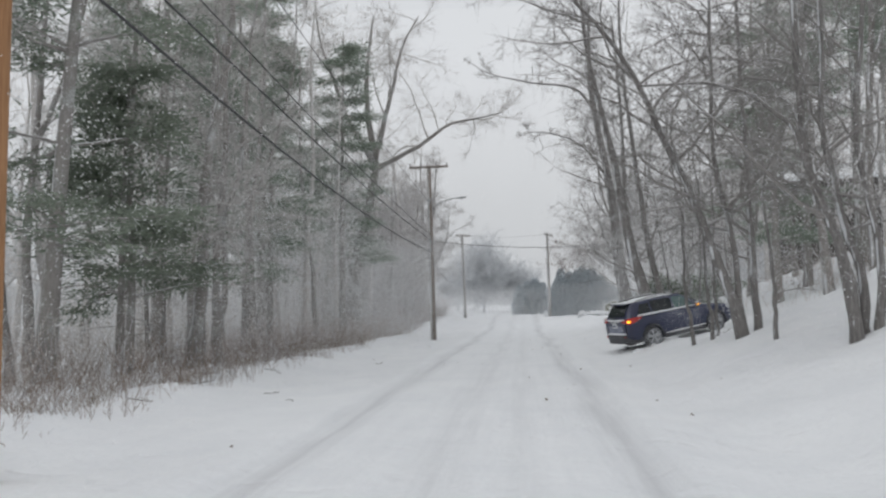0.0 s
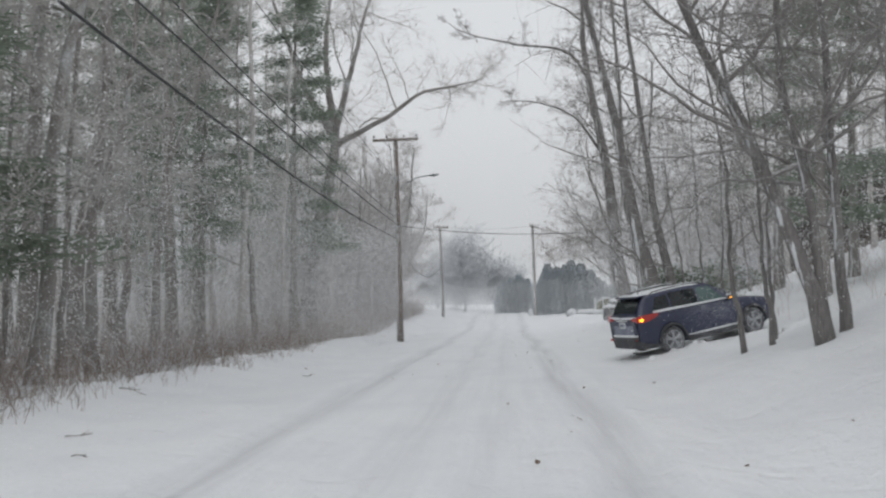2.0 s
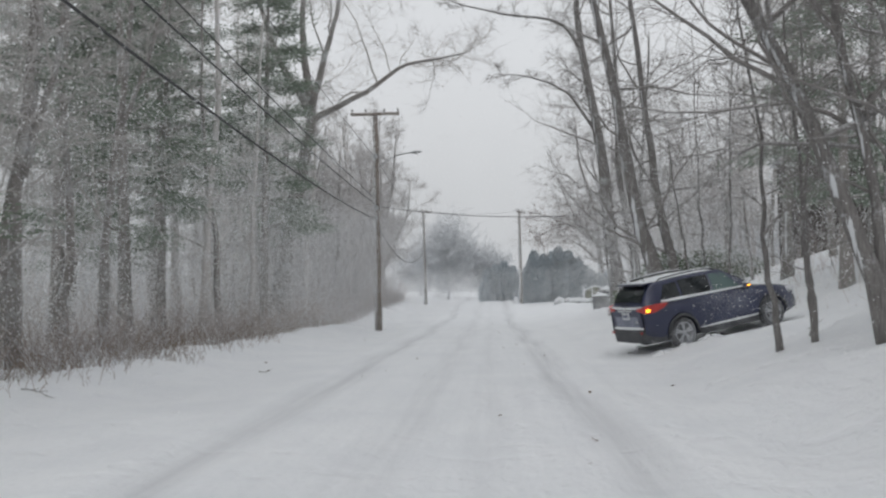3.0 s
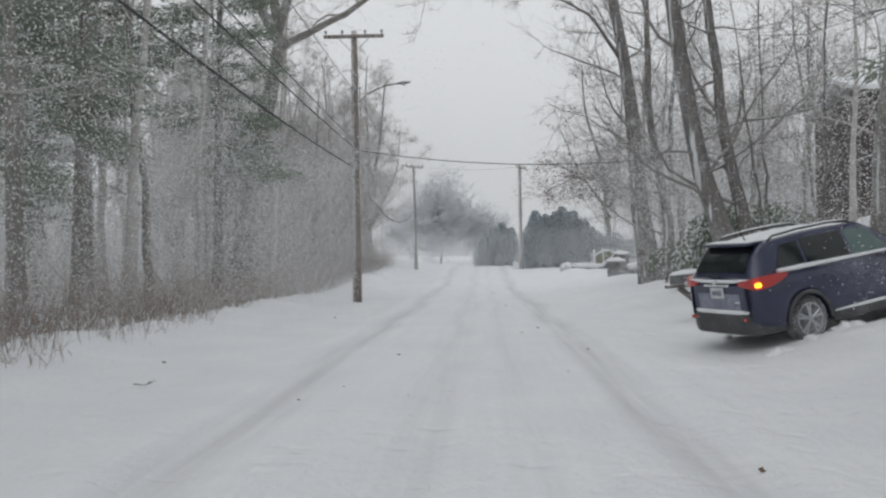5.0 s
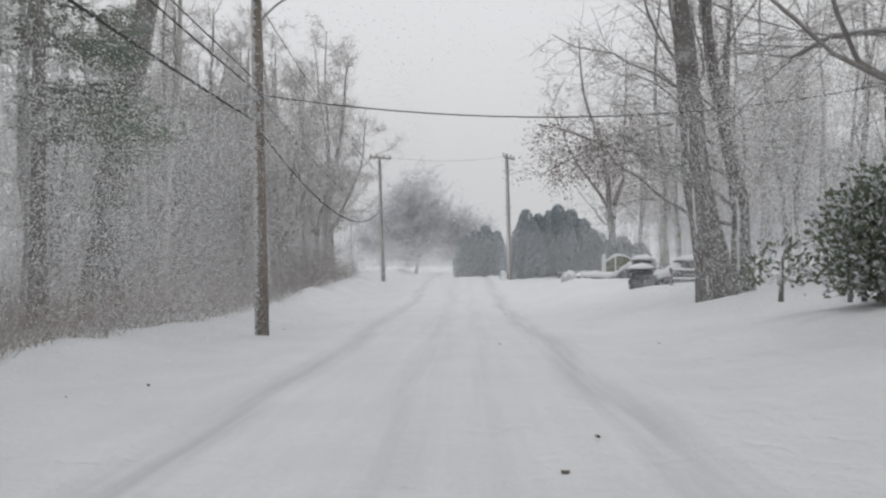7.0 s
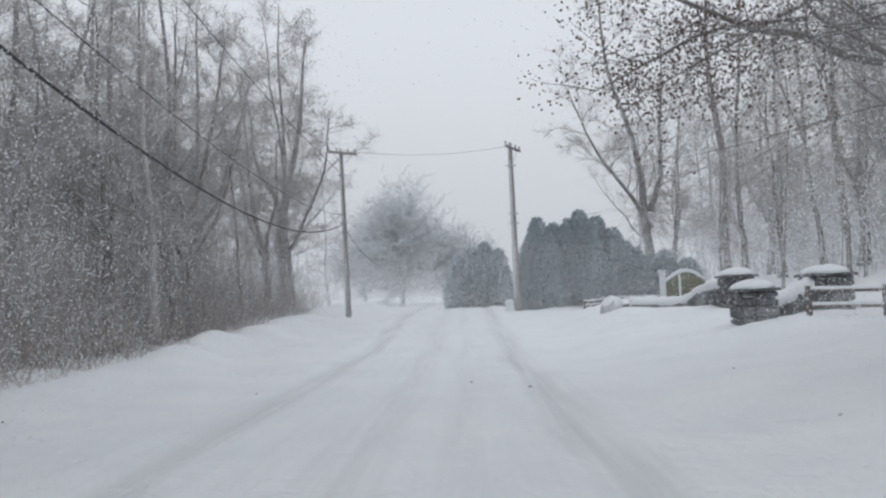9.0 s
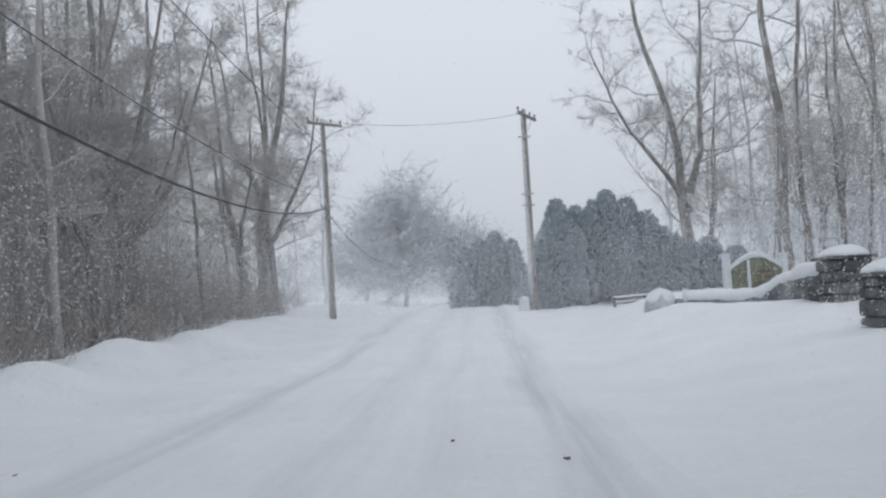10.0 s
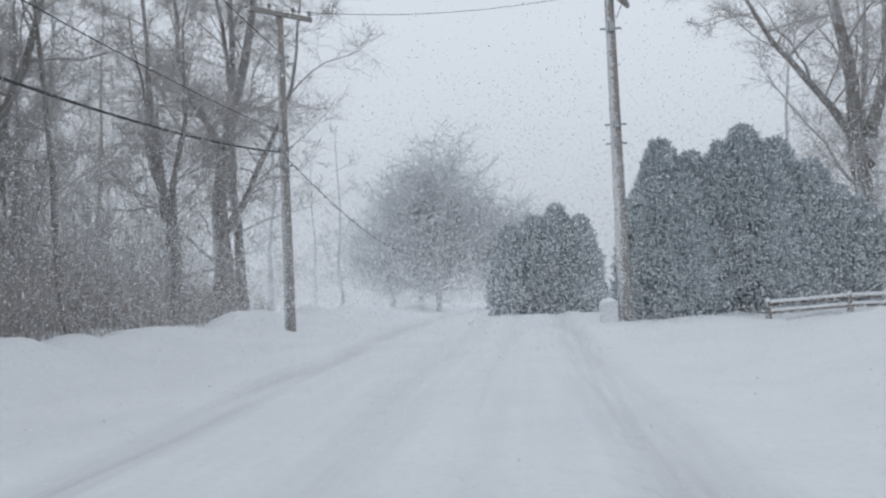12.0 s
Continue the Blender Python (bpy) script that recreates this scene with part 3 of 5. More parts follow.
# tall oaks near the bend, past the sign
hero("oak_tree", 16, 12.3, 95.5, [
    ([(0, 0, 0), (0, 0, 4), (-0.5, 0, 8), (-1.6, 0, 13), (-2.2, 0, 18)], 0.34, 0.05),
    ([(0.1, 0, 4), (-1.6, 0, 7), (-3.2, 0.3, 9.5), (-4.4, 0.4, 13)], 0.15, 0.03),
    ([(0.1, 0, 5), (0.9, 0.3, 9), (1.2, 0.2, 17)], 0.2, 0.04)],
    (18, 9, 10), 5.4, 0.15, M_HAZED, M_HAZED_DARKTWIG, "hazy grey bare oak behind the evergreen hedge")
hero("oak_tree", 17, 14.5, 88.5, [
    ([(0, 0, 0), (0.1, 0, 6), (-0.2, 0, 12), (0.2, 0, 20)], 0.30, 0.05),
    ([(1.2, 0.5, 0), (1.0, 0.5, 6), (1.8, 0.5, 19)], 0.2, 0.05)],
    (18, 9, 10), 5.2, 0.2, M_HAZED, M_HAZED_DARKTWIG, "grey bare oak beside the driveway hedge")
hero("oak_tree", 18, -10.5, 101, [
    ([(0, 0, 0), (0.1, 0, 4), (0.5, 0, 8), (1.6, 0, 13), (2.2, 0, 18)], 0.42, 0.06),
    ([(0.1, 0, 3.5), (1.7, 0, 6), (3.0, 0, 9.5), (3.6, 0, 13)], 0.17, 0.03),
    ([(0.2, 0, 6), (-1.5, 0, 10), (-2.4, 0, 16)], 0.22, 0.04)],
    (22, 10, 14), 6.2, 0.1, M_HAZED, M_HAZED_DARKTWIG, "wide grey bare oak beside the second pole")

# left woods: trunks placed to fit the camera's view, some at assumed depth
PINE_A = pine_tree("pine_tree", 31, 21, 0.30, 0.28, 3.4, "tall pine with dark green needles dusted with snow", place(-12.9, 29.0), "pines in the woods", (0.8, 0.3))
PINE_B = pine_tree("pine_tree", 32, 18, 0.26, 0.2, 3.0, "pine with low drooping boughs dusted with snow", place(-11.9, 38.0), "pines in the woods", (-0.5, 0.2))
PINE_C = pine_tree("pine_tree", 33, 23, 0.36, 0.4, 3.8, "tall pine with a bare lower trunk", place(-14.0, 46.5), "pines in the woods", (0.4, 0.4))
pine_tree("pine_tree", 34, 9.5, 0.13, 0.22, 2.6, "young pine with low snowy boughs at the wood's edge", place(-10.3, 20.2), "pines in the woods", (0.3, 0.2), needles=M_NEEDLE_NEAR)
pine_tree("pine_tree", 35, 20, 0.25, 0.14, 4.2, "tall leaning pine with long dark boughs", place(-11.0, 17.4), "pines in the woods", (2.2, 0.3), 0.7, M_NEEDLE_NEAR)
hero("woodland_tree", 43, -9.1, 22.6, [([(0, 0, 0), (0.35, 0, 3), (0.85, 0, 7.5), (1.3, 0.3, 12), (1.2, 0.5, 18)], 0.22, 0.05)],
     (15, 8, 7), 4.2, 0.35, M_HAZED, M_HAZED_TWIG, "stout leaning tree rising from the brown brush")
hero("woodland_tree", 44, -9.5, 26.2, [([(0, 0, 0), (0.1, 0, 4), (0.4, 0.1, 10), (0.3, 0.3, 19)], 0.19, 0.05),
                                     ([(0.12, 0, 4.5), (0.9, 0.2, 8), (1.6, 0.4, 15)], 0.11, 0.03)],
     (15, 8, 7), 4.0, 0.3, M_HAZED, M_HAZED_TWIG, "upright forked tree rising from the brown brush")
pine_tree("pine_tree", 36, 19, 0.22, 0.24, 2.9, "dark pine standing before the tall forked oak", place(-9.8, 49.3), "pines in the woods", (0.5, -0.2), 1.3)
pine_tree("pine_tree", 37, 17, 0.2, 0.35, 3.0, "slim dark pine between bare trunks", place(-12.4, 42.6), "pines in the woods", (0.5, 0.2))
hero("woodland_tree", 41, -11.7, 29.5, [([(0, 0, 0), (0.4, 0, 4), (1.0, 0, 9), (1.6, 0.3, 18)], 0.30, 0.05)],
     (17, 8, 7), 4.2, 0.35, M_HAZED, M_HAZED_TWIG, "leaning grey tree at the wood's edge")
hero("woodland_tree", 42, -11.8, 33, [([(0, 0, 0), (0.05, 0, 5), (0.3, 0, 18)], 0.21, 0.04)],
     (16, 8, 7), 3.8, 0.3, M_HAZED, M_HAZED_TWIG, "straight grey tree at the wood's edge")

# shared kinds of tree for the depth of the woods
KINDS = []
for k, (seed, hgt, r0, lean) in enumerate(((51, 19, 0.20, 0.6), (52, 16, 0.15, -0.8), (53, 21, 0.25, 0.2), (54, 13, 0.10, 0.5))):
    px, py = ((-15.5, 24.5), (-9.6, 41.5), (-17.0, 35.0), (-9.3, 24.0))[k]
    stems = [([(0, 0, 0), (lean * 0.3, 0.1, hgt * 0.3), (lean, 0.2, hgt * 0.7), (lean * 0.8, 0.5, hgt)], r0, 0.03)]
    if k in (0, 2):
        stems.append(([(lean * 0.45, 0.1, hgt * 0.42), (lean + 1.2, 0.4, hgt * 0.65), (lean + 1.8, 0.2, hgt * 0.95)], r0 * 0.5, 0.025))
    KINDS.append(hero("woodland_tree", seed, px, py, stems, (15, 9, 8), 4.9, 0.18, M_HAZED, M_HAZED_TWIG,
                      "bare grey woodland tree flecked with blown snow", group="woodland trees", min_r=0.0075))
WIDE = hero("oak_tree", 55, -13.5, 82, [
    ([(0, 0, 0), (0.1, 0, 3), (0.5, 0.2, 8), (0.9, 0.3, 16)], 0.30, 0.04),
    ([(0.1, 0, 3), (-1.5, 0.4, 6), (-3.2, 0.8, 11)], 0.17, 0.03),
    ([(0.2, 0, 4), (1.8, -0.5, 7.5), (3.0, -0.8, 13)], 0.17, 0.03)], (15, 9, 12), 5.2, 0.12, M_HAZED, M_HAZED_DARKTWIG,
    "spreading grey oak with a dense crown of fine twigs", group="spreading oaks", min_r=0.007)
# far trees wear the palest bark, with the haze in its colour
FAR = bare_tree("woodland_tree", 61, [([(0, 0, 0), (0.2, 0, 6), (0.3, 0, 18)], 0.24, 0.05)], (13, 6, 6), 5.0, 0.12, M_HAZED_FAR, M_HAZED_FAR,
                "far bare tree deep in the snowfall, paled by painted haze", group="distant trees", m=place(-20, 105), thin=1.4, min_r=0.016)

# deeper trees repeat the woodland kinds in barks with painted haze
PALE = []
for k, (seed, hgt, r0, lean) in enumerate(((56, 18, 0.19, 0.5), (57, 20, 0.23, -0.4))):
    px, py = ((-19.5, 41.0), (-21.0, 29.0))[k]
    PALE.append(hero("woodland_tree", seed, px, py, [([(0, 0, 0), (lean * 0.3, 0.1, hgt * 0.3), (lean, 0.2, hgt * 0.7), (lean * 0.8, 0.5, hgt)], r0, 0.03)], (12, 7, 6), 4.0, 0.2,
                     M_HAZED_DEEP, M_HAZED_DEEPTWIG, "grey tree deep in the woods, paled by painted haze", group="deep woods trees", min_r=0.010))

rng = random.Random(7)
PINES = (PINE_A, PINE_B, PINE_C)
spots = []


def clear(x, y, d):
    if any((x - a) ** 2 + (y - b) ** 2 < d * d for a, b in spots):
        return False
    spots.append((x, y))
    return True


def scatter(n, xr, yr, d, protos, srange):
    made = 0
    for _ in range(n * 6):
        if made >= n:
            break
        x, y = rng.uniform(*xr), rng.uniform(*yr)
        if clear(x, y, d):
            put_tree(rng.choice(protos), x, y, rng.uniform(0, 6.28), rng.uniform(*srange))
            made += 1


scatter(7, (-12.5, -9.5), (8, 40), 1.8, KINDS, (0.65, 1.05))
scatter(6, (-12.5, -9), (40, 62), 1.8, PALE, (0.65, 0.95))
scatter(8, (-17, -12.5), (2, 66), 2.0, PALE, (0.7, 1.05))
scatter(17, (-30, -16), (8, 80), 2.3, PALE, (0.8, 1.15))
scatter(9, (-23, -13), (14, 62), 2.6, PINES, (0.75, 1.1))
scatter(13, (-20, -9.5), (60, 104), 2.6, (WIDE,), (0.75, 1.1))
for x, y, turn_by, size in ((-12.4, 86.5, 0.6, 1.0), (-15.8, 94.0, 2.1, 1.05), (-9.9, 79.0, 4.0, 0.8)):
    spots.append((x, y))
    put_tree(WIDE, x, y, turn_by, size)
scatter(12, (-21, -9.0), (60, 104), 1.3, KINDS, (0.6, 1.0))
scatter(6, (-21, -9.0), (60, 104), 1.3, PALE, (0.6, 1.0))
scatter(4, (-20, -12), (64, 95), 3.0, PINES, (0.6, 0.8))
# the hill side, with a stand of dark pines above the leaning maples
HILL_PINE = pine_tree("pine_tree", 38, 14, 0.19, 0.14, 2.9, "dark green pine on the snowy hillside", place(11.7, 33.4), "pines on the hill", (0.3, 0.2), 0.7)
for x, y, turn_by, size in ((14.2, 37.5, 1.3, 1.0),):
    spots.append((x, y))
    put_tree(HILL_PINE, x, y, turn_by, size)
scatter(10, (10.5, 17), (15, 60), 2.2, KINDS, (0.65, 1.0))
scatter(9, (16, 27), (15, 56), 2.2, PALE, (0.7, 1.0))
scatter(8, (20, 38), (25, 90), 2.6, PALE, (0.8, 1.1))
scatter(6, (14.5, 24), (22, 52), 2.6, PINES, (0.65, 0.95))
scatter(6, (14, 30), (80, 112), 4.0, (WIDE,), (0.85, 1.05))
scatter(12, (13, 34), (78, 116), 2.4, KINDS, (0.7, 1.0))
scatter(14, (-50, -12), (112, 150), 3.5, (FAR,), (0.7, 1.1))
scatter(12, (13, 60), (108, 165), 3.5, (FAR,), (0.7, 1.0))


# ---- brush and thickets ----
def brush(name, seed, n, xr, yr, hr, mat, label, sway=0.35, r=0.006):
    g, q = Geo(), random.Random(seed)
    for _ in range(n):
        x = xr[0] + (xr[1] - xr[0]) * q.betavariate(1.6, 1.6)
        y = q.uniform(*yr)
        if noise.noise(Vector((x * 0.4, y * 0.3, seed))) < -0.12 and q.random() < 0.65:
            continue
        h = q.uniform(*hr) * (0.5 + 0.5 * q.random()) * (0.85 + 0.7 * noise.noise(Vector((x * 0.5, y * 0.45, seed + 9.0))))
        p = Vector((x, y, ground_z(x, y) - 0.05))
        d = Vector((q.gauss(0, sway), q.gauss(0, sway), 1)).normalized()
        a = p + d * h * 0.55
        b = a + (d + Vector((q.gauss(0, sway), q.gauss(0, sway), q.gauss(-0.1, 0.25)))) * h * 0.5
        g.tube([p, a, b], [r, r * 0.8, r * 0.4], 3, False)
        for _ in range(2):
            s = p.lerp(a, q.uniform(0.4, 1.0))
            e = s + (d + Vector((q.gauss(0, 0.6), q.gauss(0, 0.6), q.gauss(0, 0.3)))) * h * 0.35
            g.tube([s, e], [r * 0.6, r * 0.3], 3, False)
    return solid(name, g, mat, label, "brush", kind="stuff")


brush("brush", 71, 2000, (-10.8, -6.4), (4, 36), (0.3, 2.0), M_TANGLE, "tangle of dry brown brush along the wood's edge", 0.5, 0.007)
# farther stretch of the same brush, in the colour with haze painted in
brush("brush", 86, 1600, (-10.8, -6.6), (36, 61), (0.3, 2.4), M_HAZED_BRUSH, "dry brush along the wood's edge, paled by painted haze", 0.5, 0.007)
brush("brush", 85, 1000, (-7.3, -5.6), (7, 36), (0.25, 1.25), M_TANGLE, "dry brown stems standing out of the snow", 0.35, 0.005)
brush("brush", 76, 1900, (-12.5, -8.3), (4, 62), (0.8, 3.0), M_HAZED_BRUSH, "dry brown brush between the first trunks", 0.38, 0.007)
# undergrowth and saplings farther in take the paler tones that imitate haze
brush("brush", 72, 2400, (-26, -11.5), (4, 70), (1.5, 6.5), M_HAZED_DEEPTWIG, "grey-brown undergrowth between the trunks", 0.25, 0.011)
brush("brush", 77, 1300, (-34, -22), (4, 84), (4.0, 12.0), M_HAZED_FAR, "tall grey saplings massed deep in the woods", 0.16, 0.02)
brush("brush", 78, 900, (26, 42), (74, 92), (2.0, 9.0), M_HAZED_DEEPTWIG, "tall grey saplings massed over the hillside", 0.18, 0.018)
brush("brush", 79, 1500, (18, 46), (78, 125), (5.0, 13.0), M_HAZED_FAR, "pale saplings massed beyond the hedge", 0.15, 0.03)
brush("brush", 73, 5600, (-16, -6.8), (58, 98), (0.6, 4.2), M_HAZED_THICKET, "grey-brown thicket behind the snowbank", 0.55, 0.007)
brush("brush", 84, 2600, (-17, -8.8), (60, 98), (3.0, 9.5), M_HAZED_DARKTWIG, "tall bare saplings crowded behind the snowbank", 0.28, 0.011)
brush("brush", 74, 1700, (9.5, 26), (16, 60), (0.4, 2.2), M_HAZED_BRUSH, "dry brush on the snowy hillside", 0.3)
brush("dry_grass", 75, 1300, (-7.6, -6.5), (5, 58), (0.25, 0.75), M_STRAW, "straw-coloured grass tips through the snow", 0.3, 0.004)


def leafy_bough(name, seed, path, r0, spread_r, n, mat, label, category, size):
    """A bough that still holds its withered leaves."""
    q = random.Random(seed)
    t = thing(name, label, category)
    g, leaves = Geo(), Geo()
    pts = smooth_path(path, 10)
    g.tube(pts, [r0 * (1 - 0.8 * i / 10) for i in range(11)], 6)
    ends = []
    for k in range(16):
        p, d = at(pts, 0.25 + 0.75 * k / 16)
        tp, tr = grow_limb(q, p, d * 0.6 + Vector((q.gauss(0, 0.6), q.gauss(0, 0.6), q.gauss(-0.05, 0.4))), q.uniform(0.6, 1.7), 0.014, 4, 0.0, 0.2)
        part("side_branch", Geo().tube(tp, tr, 3, False), M_OAK_TWIG, t)
        ends += tp[1:]
    part("bough", g, M_OAK_TWIG, t)
    for _ in range(n):
        p = q.choice(ends) + Vector((q.gauss(0, spread_r), q.gauss(0, spread_r), q.gauss(0, spread_r)))
        u = Vector((q.gauss(0, 1), q.gauss(0, 1), q.gauss(-0.4, 1))).normalized() * size * q.uniform(0.6, 1.2)
        w = u.cross(Vector((q.gauss(0, 1), q.gauss(0, 1), q.gauss(0, 1)))).normalized() * size * 0.4
        leaves.add([tuple(p), tuple(p + u * 0.45 + w), tuple(p + u), tuple(p + u * 0.5 - w)], [(0, 1, 2, 3)])
    part("withered_leaves", leaves, mat, t, "withered brown leaves")
    return t


leafy_bough("oak_bough", 81, [(7.0, 57.6, 5.8), (5.4, 57.3, 5.6), (4.3, 57.2, 5.1), (3.3, 57.1, 4.6)], 0.045, 0.20, 1500, M_DRYLEAF,
            "drooping oak bough with withered brown leaves", "branch", 0.065)
leafy_bough("oak_bough", 82, [(10.2, 57.6, 4.7), (7.7, 57.2, 4.94), (6.57, 57.0, 5.4), (6.0, 57.0, 5.45), (5.28, 56.8, 5.7), (4.3, 56.7, 6.1), (3.4, 56.6, 6.3)], 0.085, 0.26, 1900, M_DRYLEAF,
            "crooked oak bough thick with withered brown leaves", "branch", 0.065)
leafy_bough("oak_bough", 83, [(9.9, 57.9, 6.6), (7.6, 57.8, 6.3), (6.0, 57.9, 5.6), (4.6, 58, 4.9)], 0.06, 0.24, 1500, M_DRYLEAF,
            "low oak bough with clusters of brown leaves", "branch", 0.065)
hero("oak_tree", 19, 10.3, 57.8, [([(0, 0, 0), (-0.2, 0, 3), (-0.4, 0, 7), (0.2, 0.2, 16)], 0.28, 0.05)],
     (14, 6, 4), 4.6, 0.3, M_OAK, M_OAK_TWIG, "dark oak on the verge that keeps some brown leaves", toward=(-0.6, 0, 0), bias=0.5)


def evergreen(name, seed, x, y, lobes, n, size, mat, label, category="evergreen", blunt=0.6, closed=True):
    """A mass of leafy sprays over several lobes, dense outside and closed within.
    lobes: (dx, dy, foot, radius, height); blunt: 1 for a cone, less for a dome."""
    q = random.Random(seed)
    t = thing(name, label, category, Matrix.Translation((x, y, ground_z(x, y) - 0.1)))
    g, core = Geo(), Geo()
    total = sum(r * h for *_, r, h in lobes)
    for dx, dy, foot, r, h in lobes:
        part("stem", Geo().tube([(dx, dy, 0), (dx * 0.98, dy, foot + h * 0.5), (dx * 0.96, dy, foot + h * 0.7)], [0.05, 0.035, 0.012], 6), M_OAK, t)

        def reach(a, k):
            prof = (0.86 + 0.14 * k / 0.22) if k < 0.22 else max(0.0, (1 - k) / 0.78) ** blunt
            lump = noise.noise(Vector((dx + math.cos(a) * 1.5, dy + math.sin(a) * 1.5, k * h * 0.55 + seed)))
            fine = noise.noise(Vector((dx + math.cos(a) * 4, dy + math.sin(a) * 4, k * h * 1.9 - seed)))
            return r * prof * (0.92 + 0.30 * lump + 0.22 * fine)

        vs, sides, rows_ = [], 18, 12
        for i in range(rows_ + 1):
            k = i / rows_ * 0.96
            for e in range(sides):
                a = 2 * math.pi * e / sides
                rr = max(reach(a, k) * 0.80 - 0.06, 0.01)
                vs.append((dx + rr * math.cos(a), dy + rr * math.sin(a), foot + k * h * 0.97))
        core.add(vs, [(i * sides + e, i * sides + (e + 1) % sides, (i + 1) * sides + (e + 1) % sides, (i + 1) * sides + e) for i in range(rows_) for e in range(sides)])
        for _ in range(int(n * r * h / total)):
            a, k = q.uniform(0, 6.283), 1 - q.random() ** 0.75
            rr = reach(a, k) * (1 - (0.22 if closed else 0.7) * q.random() ** 2) + abs(q.gauss(0, 0.05 if closed else 0.22))
            p = Vector((dx + rr * math.cos(a), dy + rr * math.sin(a), foot + k * h))
            out = Vector((math.cos(a), math.sin(a), q.uniform(-0.1, 0.7) + 0.8 * k)) + Vector((q.gauss(0, 0.45), q.gauss(0, 0.45), q.gauss(0, 0.35)))
            u = out.normalized() * size * q.uniform(0.6, 1.4)
            w = u.cross(Vector((q.gauss(0, 1), q.gauss(0, 1), q.gauss(0, 1)))).normalized() * size * 0.38
            g.add([tuple(p - w), tuple(p + w * 0.8 + u * 0.3), tuple(p + u), tuple(p - w * 0.9 + u * 0.35)], [(0, 1, 2, 3)])
    if closed:
        part("inner_foliage", core, mat, t)
    part("foliage", g, mat, t)
    return t


# far evergreens, their foliage colour lightened to imitate haze
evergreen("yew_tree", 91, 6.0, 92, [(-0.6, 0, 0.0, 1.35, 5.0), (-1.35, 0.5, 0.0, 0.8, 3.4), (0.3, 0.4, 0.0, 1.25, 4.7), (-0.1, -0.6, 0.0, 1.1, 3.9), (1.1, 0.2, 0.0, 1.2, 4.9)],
          24000, 0.16, M_HAZED_YEW, "tall dense dark evergreen flecked with snow", blunt=0.62)
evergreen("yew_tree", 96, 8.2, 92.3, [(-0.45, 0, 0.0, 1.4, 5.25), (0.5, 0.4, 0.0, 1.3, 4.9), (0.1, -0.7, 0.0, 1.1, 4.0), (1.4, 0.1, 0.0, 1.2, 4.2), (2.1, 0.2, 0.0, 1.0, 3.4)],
          24000, 0.16, M_HAZED_YEW, "broad dark evergreen with a rounded snowy head", blunt=0.6)
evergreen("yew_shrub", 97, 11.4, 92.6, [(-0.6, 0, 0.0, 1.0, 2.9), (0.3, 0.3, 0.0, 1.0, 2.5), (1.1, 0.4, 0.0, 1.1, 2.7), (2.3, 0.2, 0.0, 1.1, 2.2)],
          11000, 0.15, M_HAZED_YEW, "low dark evergreen shrub behind the rail fence", blunt=0.6)
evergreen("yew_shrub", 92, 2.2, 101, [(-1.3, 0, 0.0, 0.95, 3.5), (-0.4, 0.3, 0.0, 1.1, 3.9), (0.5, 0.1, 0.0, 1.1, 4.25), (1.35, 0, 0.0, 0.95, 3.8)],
          14000, 0.17, M_HAZED_YEW, "rounded dark evergreen shrub by the road", blunt=0.55)
hq = random.Random(29)
for seed, x, y, wide, tall, n, lab in ((93, 9.2, 44, 2.4, 2.4, 9500, "loose green rhododendron thicket carrying snow"), (94, 12.9, 52, 2.0, 2.1, 5000, "green rhododendron on the hillside")):
    tufts = []
    for k in range(16):
        u = hq.uniform(-1, 1)
        tufts.append((u * wide, hq.uniform(-0.7, 0.7), hq.uniform(0.0, 0.35), hq.uniform(0.4, 0.75), tall * (1 - 0.45 * u * u) * hq.uniform(0.55, 1.0)))
    evergreen("rhododendron", seed, x, y, tufts, n, 0.13, M_RHODO, lab, closed=False)


def dome_tree(name, seed, x, y, h, r, n, bark, mat, label):
    """A broad leafless tree with a dome of limbs and fine twigs down to the ground."""
    q = random.Random(seed)
    t = thing(name, label, "tree", Matrix.Translation((x, y, ground_z(x, y) - 0.1)))
    trunk, crown = Geo(), Geo()
    trunk.tube(smooth_path([(0, 0, 0), (0.2, 0, h * 0.3), (-0.1, 0, h * 0.75)], 8), [0.22 - 0.022 * i for i in range(9)], 8)
    part("trunk", trunk, bark, t, smooth=True)
    for _ in range(n):
        k = q.random()
        way = Vector((q.gauss(0, 1), q.gauss(0, 1) * 0.8, q.uniform(0.15, 1.5))).normalized()
        start = Vector((0, 0, h * q.uniform(0.08, 0.5)))
        ln = (r if way.z < 0.5 else r + (h - start.z - r) * way.z) * q.uniform(0.65, 1.0)
        lp, lr = grow_limb(q, start, way, ln, 0.06, 7, 0.02, 0.13)
        crown.tube(lp, lr, 3, False)
        for c in range(9):
            p2, d2 = at(lp, min(0.25 + 0.75 * (c + q.random()) / 9, 0.98))
            tp, tr = grow_limb(q, p2, d2 * 0.5 + Vector((q.gauss(0, 0.7), q.gauss(0, 0.7), q.gauss(0.05, 0.6))), q.uniform(1.0, 2.4), 0.03, 3, 0.0, 0.25)
            crown.tube(tp, tr, 3, False)
            for e in range(10):
                p3, d3 = at(tp, 0.1 + 0.88 * (e + q.random()) / 10)
                crown.twig(q, p3, p3 + (d3 * 0.4 + Vector((q.gauss(0, 0.8), q.gauss(0, 0.8), q.gauss(0, 0.7)))).normalized() * q.uniform(0.5, 1.3), 0.016)
    part("crown", crown, mat, t)
    return t


# the rounded trees that close the view of the road, haze painted into their colour
dome_tree("hazed_tree", 95, -4.4, 124, 12.4, 4.6, 170, M_HAZED_FAR, M_HAZED_FAR, "broad tree closing the far end of the road, paled by painted haze")
